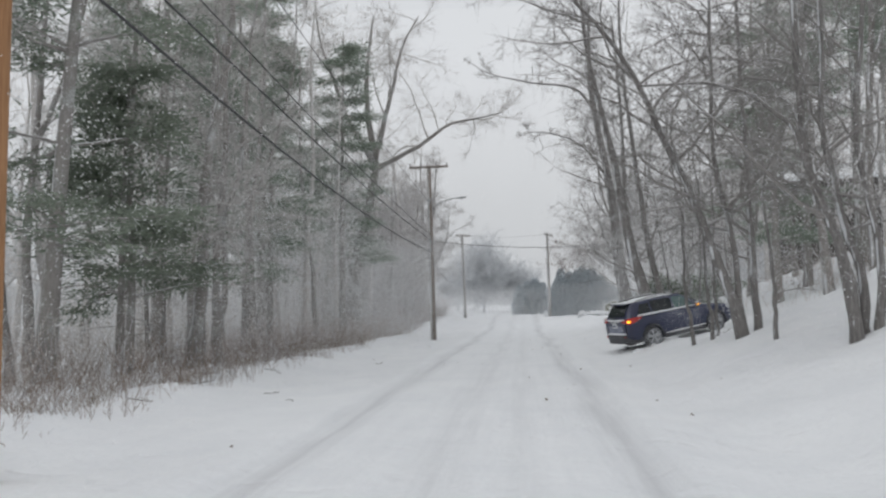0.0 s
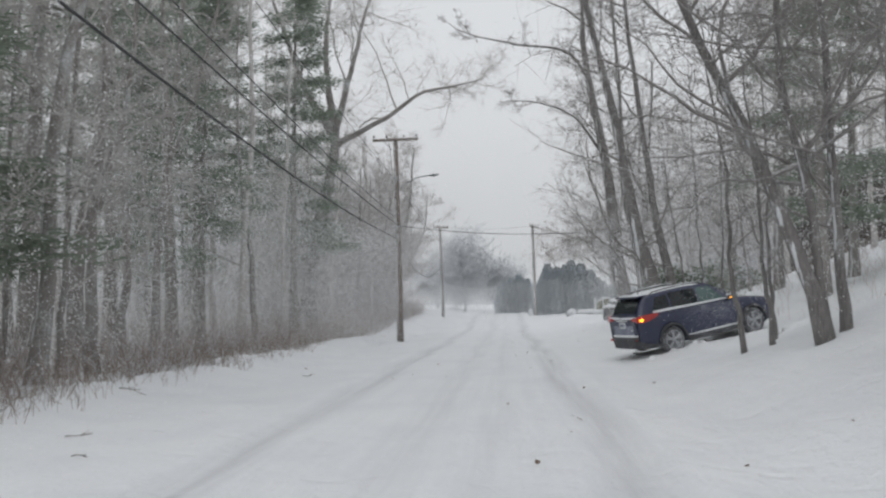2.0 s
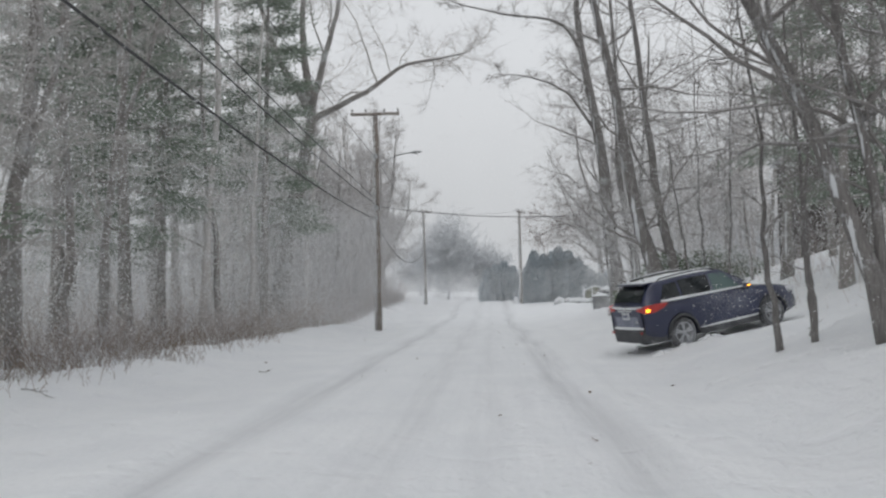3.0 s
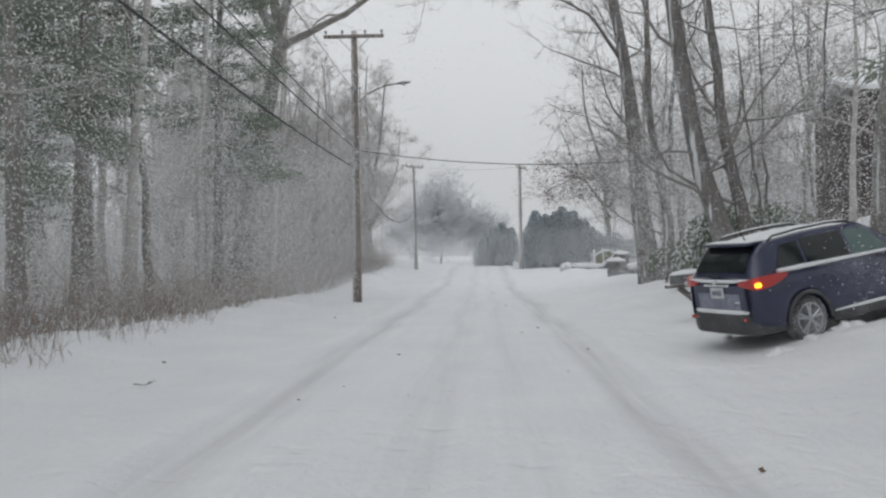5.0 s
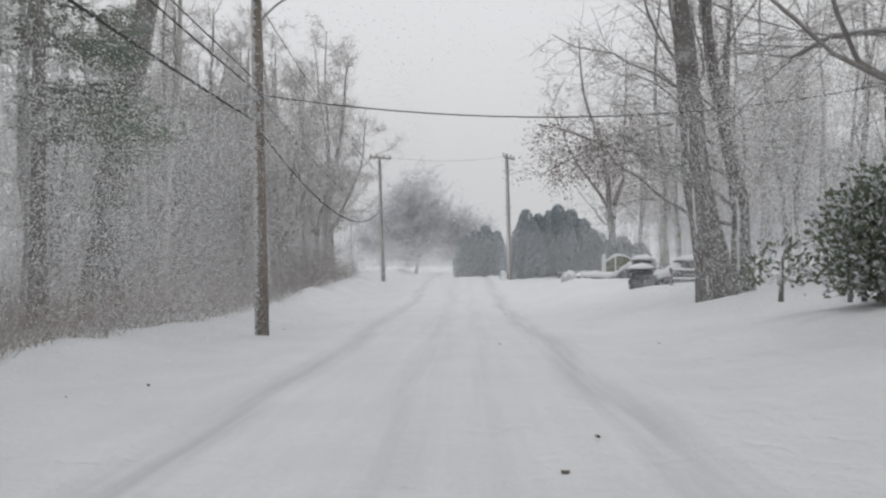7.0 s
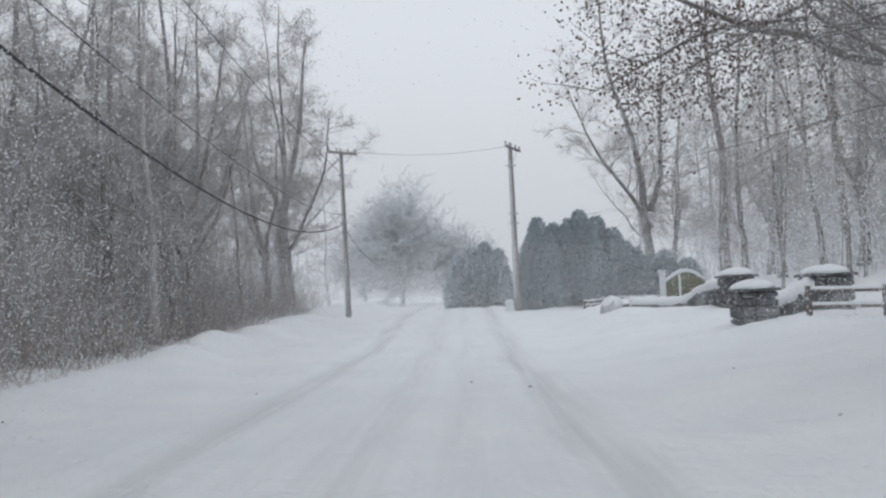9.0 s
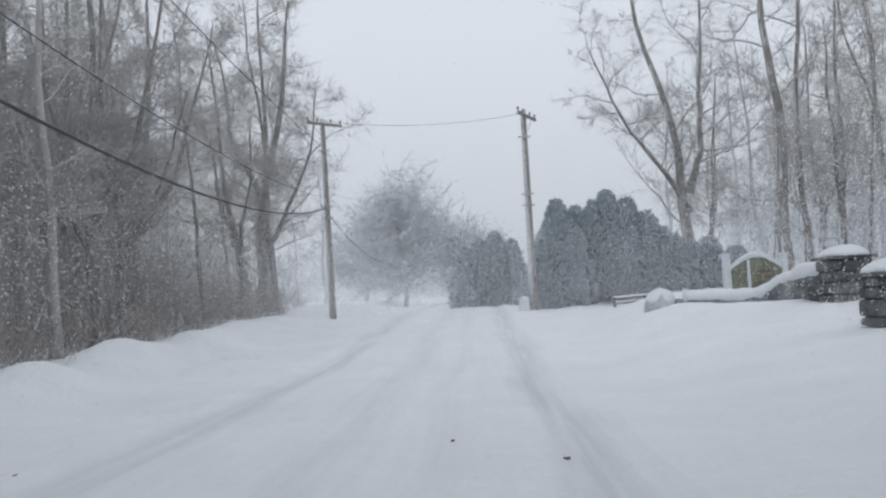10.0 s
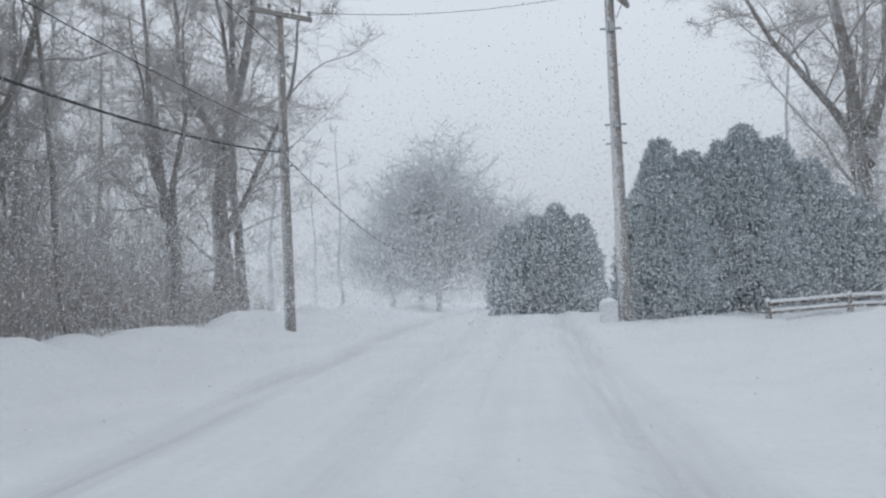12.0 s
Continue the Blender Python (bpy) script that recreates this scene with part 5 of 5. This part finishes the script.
# ---- roadside things ----
def snow_mound(geo, c, rx, ry, h, rot=0.0, seed=0):
    q = random.Random(seed)
    vs, fs, rings, sides = [], [], 6, 16
    for i in range(rings + 1):
        k = i / rings
        rr, z = math.cos(k * math.pi / 2), math.sin(k * math.pi / 2)
        for j in range(sides):
            a = 2 * math.pi * j / sides
            w = 1 + 0.12 * noise.noise(Vector((math.cos(a) * 1.5, math.sin(a) * 1.5, seed + k)))
            x, y = rx * rr * w * math.cos(a), ry * rr * w * math.sin(a)
            vs.append((c[0] + x * math.cos(rot) - y * math.sin(rot), c[1] + x * math.sin(rot) + y * math.cos(rot), c[2] + h * z * w))
    for i in range(rings):
        for j in range(sides):
            a, b = i * sides + j, i * sides + (j + 1) % sides
            fs.append((a, b, b + sides, a + sides))
    fs.append(tuple(reversed(range(sides))))
    return geo.add(vs, fs)


def mailbox_geo(length=0.5, w=0.18, h=0.22):
    v, f, n = [], [], 9
    for y in (-length / 2, length / 2):
        v += [(-w / 2, y, 0), (-w / 2, y, h * 0.55)]
        v += [(w / 2 * math.cos(math.pi - math.pi * k / n), y, h * 0.55 + h * 0.45 * math.sin(math.pi * k / n)) for k in range(1, n)]
        v += [(w / 2, y, h * 0.55), (w / 2, y, 0)]
    m_ = len(v) // 2
    for k in range(m_):
        f.append((k, (k + 1) % m_, (k + 1) % m_ + m_, k + m_))
    f += [tuple(range(m_)), tuple(reversed(range(m_, 2 * m_)))]
    return v, f


def mailbox_stand(x, y):
    """A post with a braced arm toward the road that carries two mailboxes, capped with snow."""
    z = ground_z(x, y)
    t = thing("mailbox_post", "leaning wooden mailbox post with a braced arm", "mailbox post", Matrix.Translation((x, y, z - 0.12)) @ Matrix.Rotation(-0.07, 4, "Y"))
    part("post", Geo().box((0, 0, 0.56), (0.15, 0.15, 1.12), 0.0, 0.012), M_POSTWOOD, t)
    part("arm", Geo().box((-0.25, 0, 0.95), (0.98, 0.34, 0.07), 0, 0.01), M_POSTWOOD, t)
    part("brace", Geo().tube([(-0.04, 0, 0.52), (-0.46, 0, 0.92)], [0.07, 0.07], 4), M_POSTWOOD, t)
    for k, (dx, dy, ln) in enumerate(((-0.26, -0.10, 0.78), (-0.12, 0.13, 0.55))):
        b = thing("mailbox", "black mailbox heaped with snow on a wooden arm", "mailbox",
                  Matrix.Translation((x + dx - 0.06, y + dy, z + 0.862 + 0.07 * -dx * 0.0)) @ Matrix.Rotation(-0.07, 4, "Y") @ Matrix.Rotation(-math.pi / 2 + 0.05, 4, "Z"), "mailboxes on the post")
        v, f = mailbox_geo(ln, 0.22, 0.24)
        part("box", Geo().add(v, f), M_BLACKBOX, b)
        part("door", Geo().box((0, -ln / 2 - 0.008, 0.11), (0.19, 0.014, 0.19), 0, 0.004), M_BLACKBOX, b)
        part("flag", Geo().box((0.118, -0.05, 0.14), (0.01, 0.16, 0.05), 0, 0.0), M_METAL, b)
        part("snow_cap", snow_mound(Geo(), (0, 0, 0.20), 0.15, ln * 0.56, 0.11, 0, k), M_SNOW, b, smooth=True)


mailbox_stand(5.72, 34.9)


def stone_pillar(x, y, w, h, label, seed):
    """A dark fieldstone pillar in courses, capped with a slab and a heap of snow."""
    z = ground_z(x, y) - 0.08
    t = thing("stone_pillar", label, "pillar", Matrix.Translation((x, y, z)), "entrance pillars")
    q = random.Random(seed)
    part("core", Geo().box((0, 0, h / 2), (w * 0.86, w * 0.86, h), 0, 0.02), M_STONE, t)
    edges = [0.0] + [h * (c + q.uniform(-0.3, 0.3)) / 4 for c in (1, 2, 3)] + [h]
    for lo, hi in zip(edges, edges[1:]):
        zc, hc = (lo + hi) / 2, hi - lo
        for sx, sy in ((0, -1), (0, 1), (-1, 0), (1, 0)):
            cuts = sorted([-0.5, q.uniform(-0.25, 0.2), 0.5])
            for a, b in zip(cuts, cuts[1:]):
                mid, ln = (a + b) / 2 * w * 0.9, (b - a) * w * 0.9 - 0.02
                d = w * 0.42 + q.uniform(0.0, 0.05)
                pos = (mid, sy * d, zc) if sy else (sx * d, mid, zc)
                size = (ln, 0.1, hc - q.uniform(0.02, 0.05)) if sy else (0.1, ln, hc - q.uniform(0.02, 0.05))
                part("stone", Geo().box(pos, size, q.uniform(-0.05, 0.05), 0.03), M_STONE, t)
    part("cap_slab", Geo().box((0, 0, h + 0.03), (w * 1.12, w * 1.12, 0.07), 0, 0.015), M_STONE, t)
    part("snow_cap", snow_mound(Geo(), (0, 0, h + 0.06), w * 0.60, w * 0.60, 0.24, 0, seed), M_SNOW, t, "rounded heap of snow", smooth=True)
    return t


stone_pillar(8.4, 65.6, 0.95, 0.82, "dark fieldstone entrance pillar under a heap of snow", 1)
stone_pillar(9.35, 70.0, 0.9, 0.95, "fieldstone pillar at the end of the curved wall", 3)
stone_pillar(10.9, 67.3, 1.1, 1.0, "broad dark fieldstone pillar under a thick snow cap", 2)


def snowy_wall(pts, w, h, label, seed):
    """A low dry stone wall drifted over with snow."""
    t = thing("stone_wall", label, "wall")
    q = random.Random(seed)
    path = smooth_path(pts, 26)
    g = Geo()
    for i, p in enumerate(path):
        z = ground_z(p.x, p.y)
        d = (path[min(i + 1, 26)] - path[max(i - 1, 0)])
        part("stone", Geo().box((p.x, p.y, z + h * 0.25 + p.z * 0.5), (0.42 + q.uniform(0, 0.1), w * 0.8, h * 0.5 + p.z), math.atan2(d.y, d.x) + q.uniform(-0.1, 0.1), 0.05), M_STONE, t)
    g.tube([(p.x, p.y, ground_z(p.x, p.y) + h * 0.62 + p.z) for p in path], [w * 0.5 * (0.9 + 0.25 * q.random()) for _ in path], 10)
    part("snow_cover", g, M_SNOW, t, "smooth roll of drifted snow", smooth=True)


snowy_wall([(7.0, 74.7, 0.0), (8.1, 74.5, 0.02), (8.7, 73.6, 0.1), (9.0, 72.2, 0.3), (9.25, 70.6, 0.55)], 0.38, 0.34, "low curved stone wall drifted over with snow", 4)
snowy_wall([(9.1, 66.3, 0.1), (9.8, 66.7, 0.25), (10.5, 67.1, 0.5)], 0.42, 0.4, "snow-covered stone wall rising to a pillar", 5)
b_z = ground_z(6.4, 74.8)
bo = thing("boulder", "rounded boulder buried under snow", "boulder", Matrix.Translation((6.4, 74.8, b_z - 0.1)))
part("rock", snow_mound(Geo(), (0, 0, 0), 0.44, 0.38, 0.6, 0.3, 6), M_PALESTONE, bo, smooth=True)
part("snow_cap", snow_mound(Geo(), (0.02, 0, 0.22), 0.40, 0.35, 0.42, 0.2, 7), M_SNOW, bo, smooth=True)


def arched_sign(xa, ya, xb, yb):
    """A white framed sign between two square posts with a snow-lined arched head."""
    z = ground_z((xa + xb) / 2, (ya + yb) / 2) - 0.1
    a, b = Vector((xa, ya, 0)), Vector((xb, yb, 0))
    w = (b - a).length
    rot = math.atan2(yb - ya, xb - xa)
    t = thing("sign", "white arched wooden entrance sign with a mossy panel", "sign", Matrix.Translation((xa, ya, z)) @ Matrix.Rotation(rot, 4, "Z"))
    for x in (0, w):
        p = part("post", Geo().box((x, 0, 0.68), (0.17, 0.17, 1.36), 0, 0.012), M_WHITE, t)
        part("post_cap", Geo().box((x, 0, 1.39), (0.23, 0.23, 0.06), 0, 0.015), M_WHITE, p)
    arc = [(0.12 + (w - 0.24) * k / 16, 0, 1.02 + 0.32 * math.sin(math.pi * k / 16)) for k in range(17)]
    g = Geo()
    v = [(x, -0.04, 0.42) for x, _, _ in arc] + [(x, -0.04, zz) for x, _, zz in arc] + [(x, 0.04, 0.42) for x, _, _ in arc] + [(x, 0.04, zz) for x, _, zz in arc]
    f = []
    for k in range(16):
        f += [(k, k + 1, k + 18, k + 17), (k + 34, k + 51, k + 52, k + 35), (k + 17, k + 18, k + 52, k + 51)]
    part("panel", g.add(v, f), M_SIGN, t, "mossy green-brown panel")
    part("arch", Geo().tube(arc, [0.05] * 17, 6), M_WHITE, t)
    part("arch_snow", Geo().tube([(x, y, zz + 0.05) for x, y, zz in arc], [0.03 + 0.03 * math.sin(math.pi * k / 16) for k in range(17)], 6), M_SNOW, t)
    part("rail", Geo().box((w / 2, 0, 0.42), (w - 0.2, 0.09, 0.1), 0, 0.01), M_WHITE, t)
    part("mullion", Geo().box((w * 0.35, -0.06, 0.85), (0.09, 0.04, 0.8), 0, 0.008), M_WHITE, t)
    # words too faint to read, as plain bars
    for k in range(3):
        part("lettering_bar", Geo().box((w * 0.64, -0.055, 0.68 + 0.17 * k), (0.55 - 0.1 * k, 0.012, 0.07), 0, 0), M_STRAW, t)


arched_sign(8.3, 75.1, 10.1, 75.9)


def rail_fence(pts, h, rails, label, post_w=0.11):
    t = thing("fence", label, "fence")
    for i, (x, y) in enumerate(pts):
        z = ground_z(x, y)
        p = part("post", Geo().box((x, y, z + h / 2 - 0.05), (post_w, post_w, h + 0.1), 0.2, 0.01), M_POSTWOOD, t)
        part("post_snow", snow_mound(Geo(), (x, y, z + h - 0.01), post_w * 0.65, post_w * 0.65, 0.09, 0, i), M_SNOW, p, smooth=True)
    for (xa, ya), (xb, yb) in zip(pts, pts[1:]):
        for k in range(rails):
            hh = h * (0.35 + 0.5 * k / max(1, rails - 1))
            a, b = (xa, ya, ground_z(xa, ya) + hh), (xb, yb, ground_z(xb, yb) + hh)
            r = part("rail", Geo().tube([a, b], [0.05, 0.05], 6), M_POSTWOOD, t)
            part("rail_snow", Geo().tube([(a[0], a[1], a[2] + 0.05), (b[0], b[1], b[2] + 0.05)], [0.045, 0.04], 6), M_SNOW, r)


rail_fence([(9.5, 64.9), (11.2, 64.6), (13.0, 64.2), (14.8, 63.8)], 0.75, 2, "grey split-rail fence lined with snow")
rail_fence([(7.4, 89.3), (9.3, 89.2), (11.3, 89.0), (13.2, 88.6), (15.4, 88.0)], 0.42, 2, "low rail fence lined with snow before the hedge")
ub = thing("utility_box", "small white utility box beside the pole, capped with snow", "utility box", Matrix.Translation((3.55, 89.6, ground_z(3.55, 89.6) - 0.05)))
part("cabinet", Geo().box((0, 0, 0.27), (0.42, 0.36, 0.54), 0.1, 0.02), M_WHITE, ub)
part("door", Geo().box((0.018, -0.186, 0.27), (0.34, 0.012, 0.44), 0.1, 0.004), M_WHITE, ub)
part("snow_cap", snow_mound(Geo(), (0, 0, 0.53), 0.24, 0.2, 0.13, 0.1, 3), M_SNOW, ub, smooth=True)


# ---- the house on the hill ----
def build_house(x, y, w, d, h, rot):
    z = ground_z(x, y) - 0.5
    t = thing("house", "grey clapboard house on the hill with snow on its roof", "house", Matrix.Translation((x, y, z)) @ Matrix.Rotation(rot, 4, "Z"))
    wl = part("wall", Geo().box((0, 0, h / 2), (w, d, h)), M_SIDING, t)
    g = Geo()
    n = int(h / 0.2)
    for i in range(n):
        zc = 0.1 + i * 0.2
        g.box((0, -d / 2 - 0.012, zc), (w, 0.02, 0.185)).box((-w / 2 - 0.012, 0, zc), (0.02, d, 0.185))
    tagged(part("siding", g, M_SIDING, wl), kind="stuff")
    v = [(-w / 2 - 0.4, -d / 2 - 0.4, h - 0.1), (w / 2 + 0.4, -d / 2 - 0.4, h - 0.1), (w / 2 + 0.4, 0, h + 1.3), (-w / 2 - 0.4, 0, h + 1.3), (w / 2 + 0.4, d / 2 + 0.4, h - 0.1), (-w / 2 - 0.4, d / 2 + 0.4, h - 0.1)]
    v += [(a, b, c + 0.25) for a, b, c in v]
    f = [(3, 2, 1, 0), (5, 4, 2, 3), (6, 7, 8, 9), (9, 8, 10, 11), (0, 1, 7, 6), (4, 5, 11, 10), (0, 6, 9, 3), (3, 9, 11, 5), (1, 2, 8, 7), (2, 4, 10, 8)]
    part("roof", Geo().add(v, f), M_SNOW, t, "roof covered in snow")


build_house(28.0, 68, 12, 9, 8.2, -0.1)


# ---- litter on the snow ----
def leaf_geo():
    v = [(0, 0, 0), (0.045, 0.02, 0.015), (0.06, 0.06, 0.02), (0.03, 0.09, 0.01), (0, 0.14, 0.03), (-0.035, 0.09, 0.012), (-0.055, 0.055, 0.022), (-0.04, 0.02, 0.012)]
    v += [(a, b, c - 0.006) for a, b, c in v]
    f = [tuple(range(8)), tuple(reversed(range(8, 16)))] + [(k, k + 8, (k + 1) % 8 + 8, (k + 1) % 8) for k in range(8)]
    return Geo().add(v, f)


leaf_mesh = leaf_geo().mesh("dead_leaf", M_DEADLEAF)
q = random.Random(5)
known = [(2.77, 21.1), (2.0, 35.3), (2.35, 16.5), (1.3, 18.5), (2.1, 15.0), (4.3, 22.0), (3.6, 12.5), (5.0, 13.5), (1.9, 27.0), (2.6, 30.5)]
for i in range(34):
    x, y = known[i] if i < len(known) else (q.choice((q.uniform(-5.5, -2.0), q.uniform(2.4, 6.5), q.uniform(-1.5, 2.4))), q.uniform(4, 62))
    ob = tagged(new("dead_leaf", leaf_mesh), "curled brown leaf lying on the snow", "leaf", "fallen leaves")
    s = q.uniform(0.3, 0.65)
    ob.matrix_basis = Matrix.Translation((x, y, ground_z(x, y) + 0.012)) @ Euler((q.uniform(-0.4, 0.4), q.uniform(-0.4, 0.4), q.uniform(0, 6.28))).to_matrix().to_4x4() @ Matrix.Scale(s, 4)
for k, (x, y, ln, a) in enumerate(((-4.6, 15.2, 0.35, 0.2), (-3.6, 13.4, 0.22, 1.0), (-6.3, 12.0, 0.5, 0.35), (-6.0, 20.0, 0.5, -0.2), (-6.6, 16.0, 0.6, 0.5), (-3.9, 26, 0.3, 0.1), (9.5, 18.5, 0.8, 0.8), (7.6, 25.0, 0.5, 0.4))):
    qq = random.Random(200 + k)
    g = Geo()
    pts, rad = grow_limb(qq, Vector((0, 0, 0.03)), Vector((math.cos(a), math.sin(a), 0.05)), ln, 0.008 + 0.012 * ln, 6, 0.0, 0.12)
    g.tube(pts, rad, 5)
    for _ in range(4):
        p, d = at(pts, qq.uniform(0.3, 0.95))
        tp, tr = grow_limb(qq, p, d + Vector((qq.gauss(0, 0.6), qq.gauss(0, 0.6), 0.25)), ln * 0.3, 0.01, 3, 0, 0.1)
        g.tube(tp, tr, 4)
    ob = solid("fallen_branch", g, M_OAK_TWIG, "broken bare branch lying on the snow", "branch", "fallen branches")
    ob.location = (x, y, ground_z(x, y))

# churned snow beside the tyres
cq = random.Random(88)
for k in range(14):
    spot = car_foot + car_turn @ Vector((cq.choice((0.98, 1.06, -0.98)) + cq.gauss(0, 0.06), cq.uniform(-0.5, 3.9), 0))
    lump = thing("snow_clod", "clod of churned snow beside the driveway tracks", "snow clod", Matrix.Translation((spot.x, spot.y, ground_z(spot.x, spot.y) - 0.03)), "snow clods")
    part("clod", snow_mound(Geo(), (0, 0, 0), cq.uniform(0.08, 0.2), cq.uniform(0.08, 0.16), cq.uniform(0.07, 0.13), cq.uniform(0, 3), k), M_SNOW, lump, smooth=True)

# ---- the glowing backdrop of painted haze that closes the view ----
def far_haze():
    """A plain glowing ring, far past everything that shifts, with haze painted on: grey low down, sky-white above."""
    v, f, n, rows_ = [], [], 96, 6
    for i in range(n + 1):
        a = 2 * math.pi * i / n
        for k in range(rows_ + 1):
            v.append((450 * math.cos(a), 60 + 450 * math.sin(a), -10 + 190 * k / rows_))
    for i in range(n):
        for k in range(rows_):
            a = (rows_ + 1) * i + k
            f.append((a, a + 1, a + rows_ + 2, a + rows_ + 1))
    m = Mat("far_haze", 1.0)
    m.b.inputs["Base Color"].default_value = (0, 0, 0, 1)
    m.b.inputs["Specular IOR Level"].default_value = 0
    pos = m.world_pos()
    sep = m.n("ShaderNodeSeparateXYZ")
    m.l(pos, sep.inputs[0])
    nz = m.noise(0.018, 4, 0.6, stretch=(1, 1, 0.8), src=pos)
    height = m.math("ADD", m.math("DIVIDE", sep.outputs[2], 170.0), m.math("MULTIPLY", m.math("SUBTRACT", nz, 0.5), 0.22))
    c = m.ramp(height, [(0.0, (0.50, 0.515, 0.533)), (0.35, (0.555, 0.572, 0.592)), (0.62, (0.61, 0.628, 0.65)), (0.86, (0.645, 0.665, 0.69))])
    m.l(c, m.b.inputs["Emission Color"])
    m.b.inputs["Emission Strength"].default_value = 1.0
    tagged(new("backdrop", Geo().add(v, f).mesh("backdrop", m.m)), "glowing backdrop painted with pale grey haze", "backdrop", kind="structure")


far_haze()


def snowfall(name, seed, thickness, fine):
    """Flakes and oversized clumps over the road and the woods that stand in for haze and veil what lies far off.
    thickness: how much of the view a metre of air hides; fine: a clump's size against its distance from the camera's
    path."""
    r = np.random.default_rng(seed)
    cell = 2.0
    axes = [np.arange(a, b, cell) + cell / 2 for a, b in ((-36, 36), (2, 176), (0, 24))]
    gx, gy, gz = (g.ravel() for g in np.meshgrid(*axes, indexing="ij"))
    inside = (np.abs(gx - 1.2) < 0.55 * (gy + 6)) & (gz - 1.5 < 0.40 * (gy + 6))
    gx, gy, gz = gx[inside], gy[inside], gz[inside]
    side = np.hypot(gx - 1.2, gz - 1.5)
    past = np.maximum(gy - 66.7, 0)
    away = np.hypot(side, past)
    # clump size grows with distance from the camera's path
    size = np.clip(fine * np.maximum(away, 2.2 * side), 0.007, 0.09)
    size = np.where((gy > 76) & (gy < 92), np.maximum(size * 0.72, 0.007), size)
    f = np.clip((away - 3.2) / 5, 0, 1)
    f = f * f * (3 - 2 * f)              # kept nearly clear along the camera's path
    f *= 1 + 1.1 * np.clip((gy - 22) / 50, 0, 1)  # thicker with distance, to deepen the haze
    f *= np.where((gx < -7) & (gy > 22) & (gy < 44), 2.0, np.where(gy < 22, 0.55, 1))    # doubled over the left woods, halved close by, to fit the camera's view
    f *= np.where((gy > 44) & (gy < 54) & (gx < 13), 7.0, 1)                  # dense band that hazes the far woods until the camera passes it
    f *= np.where((gx > 10) & (gy > 26) & (gy < 76), 0.4, 1)      # thinned on the right, before the house, to fit the camera's view
    f *= np.where((gy > 66) & (gy < 76), 0.45, 1)                 # thinned past the path's end, where clumps show as grain
    f *= np.where((gy > 76) & (gy < 92) & (np.abs(gx - 5) < 11) & (gz < 6), 1.4, 1)      # thickened before the evergreens to haze them
    f *= np.where((np.abs(gx - 0.5) < np.where(gy > 62, 12, 8)) & (gz > np.where(gy > 62, 3, 5)), 0.03, 1)    # cleared over the road, where clumps would speckle the sky
    f *= np.clip((np.where(gy > 64, 9, 13) - gz) / 7, 0, 1)       # thickest low down
    many = r.poisson(thickness / (0.83 * size ** 2) * f * cell ** 3)
    c = np.repeat(np.stack([gx, gy, gz], 1), many, axis=0)
    c += r.uniform(-cell / 2, cell / 2, c.shape)
    n = len(c)
    s = np.repeat(size, many) * r.uniform(0.6, 1.3, n)
    a = r.uniform(0, 2 * np.pi, n)
    u = np.stack([np.cos(a), np.sin(a), np.zeros(n)], 1)
    w = np.stack([r.normal(0, 0.3, n), r.normal(0, 0.3, n), np.ones(n)], 1)
    spin = r.uniform(0, 2 * np.pi, n)
    co = np.empty((n, 3, 3), np.float32)
    for k in range(3):
        b = spin + k * 2.0944
        co[:, k] = c + (u * np.cos(b)[:, None] + w * np.sin(b)[:, None]) * s[:, None]
    me = bpy.data.meshes.new(name)
    me.vertices.add(n * 3)
    me.loops.add(n * 3)
    me.polygons.add(n)
    me.vertices.foreach_set("co", co.ravel())
    me.loops.foreach_set("vertex_index", np.arange(n * 3, dtype=np.int32))
    me.polygons.foreach_set("loop_start", np.arange(0, n * 3, 3, dtype=np.int32))
    me.update()
    me.materials.append(M_FLAKE)
    return tagged(new(name, me), "white snowflakes drifting down thickly through the air", "snowflakes", kind="stuff")


snowfall("falling_snow", 301, 0.0050, 0.00105)
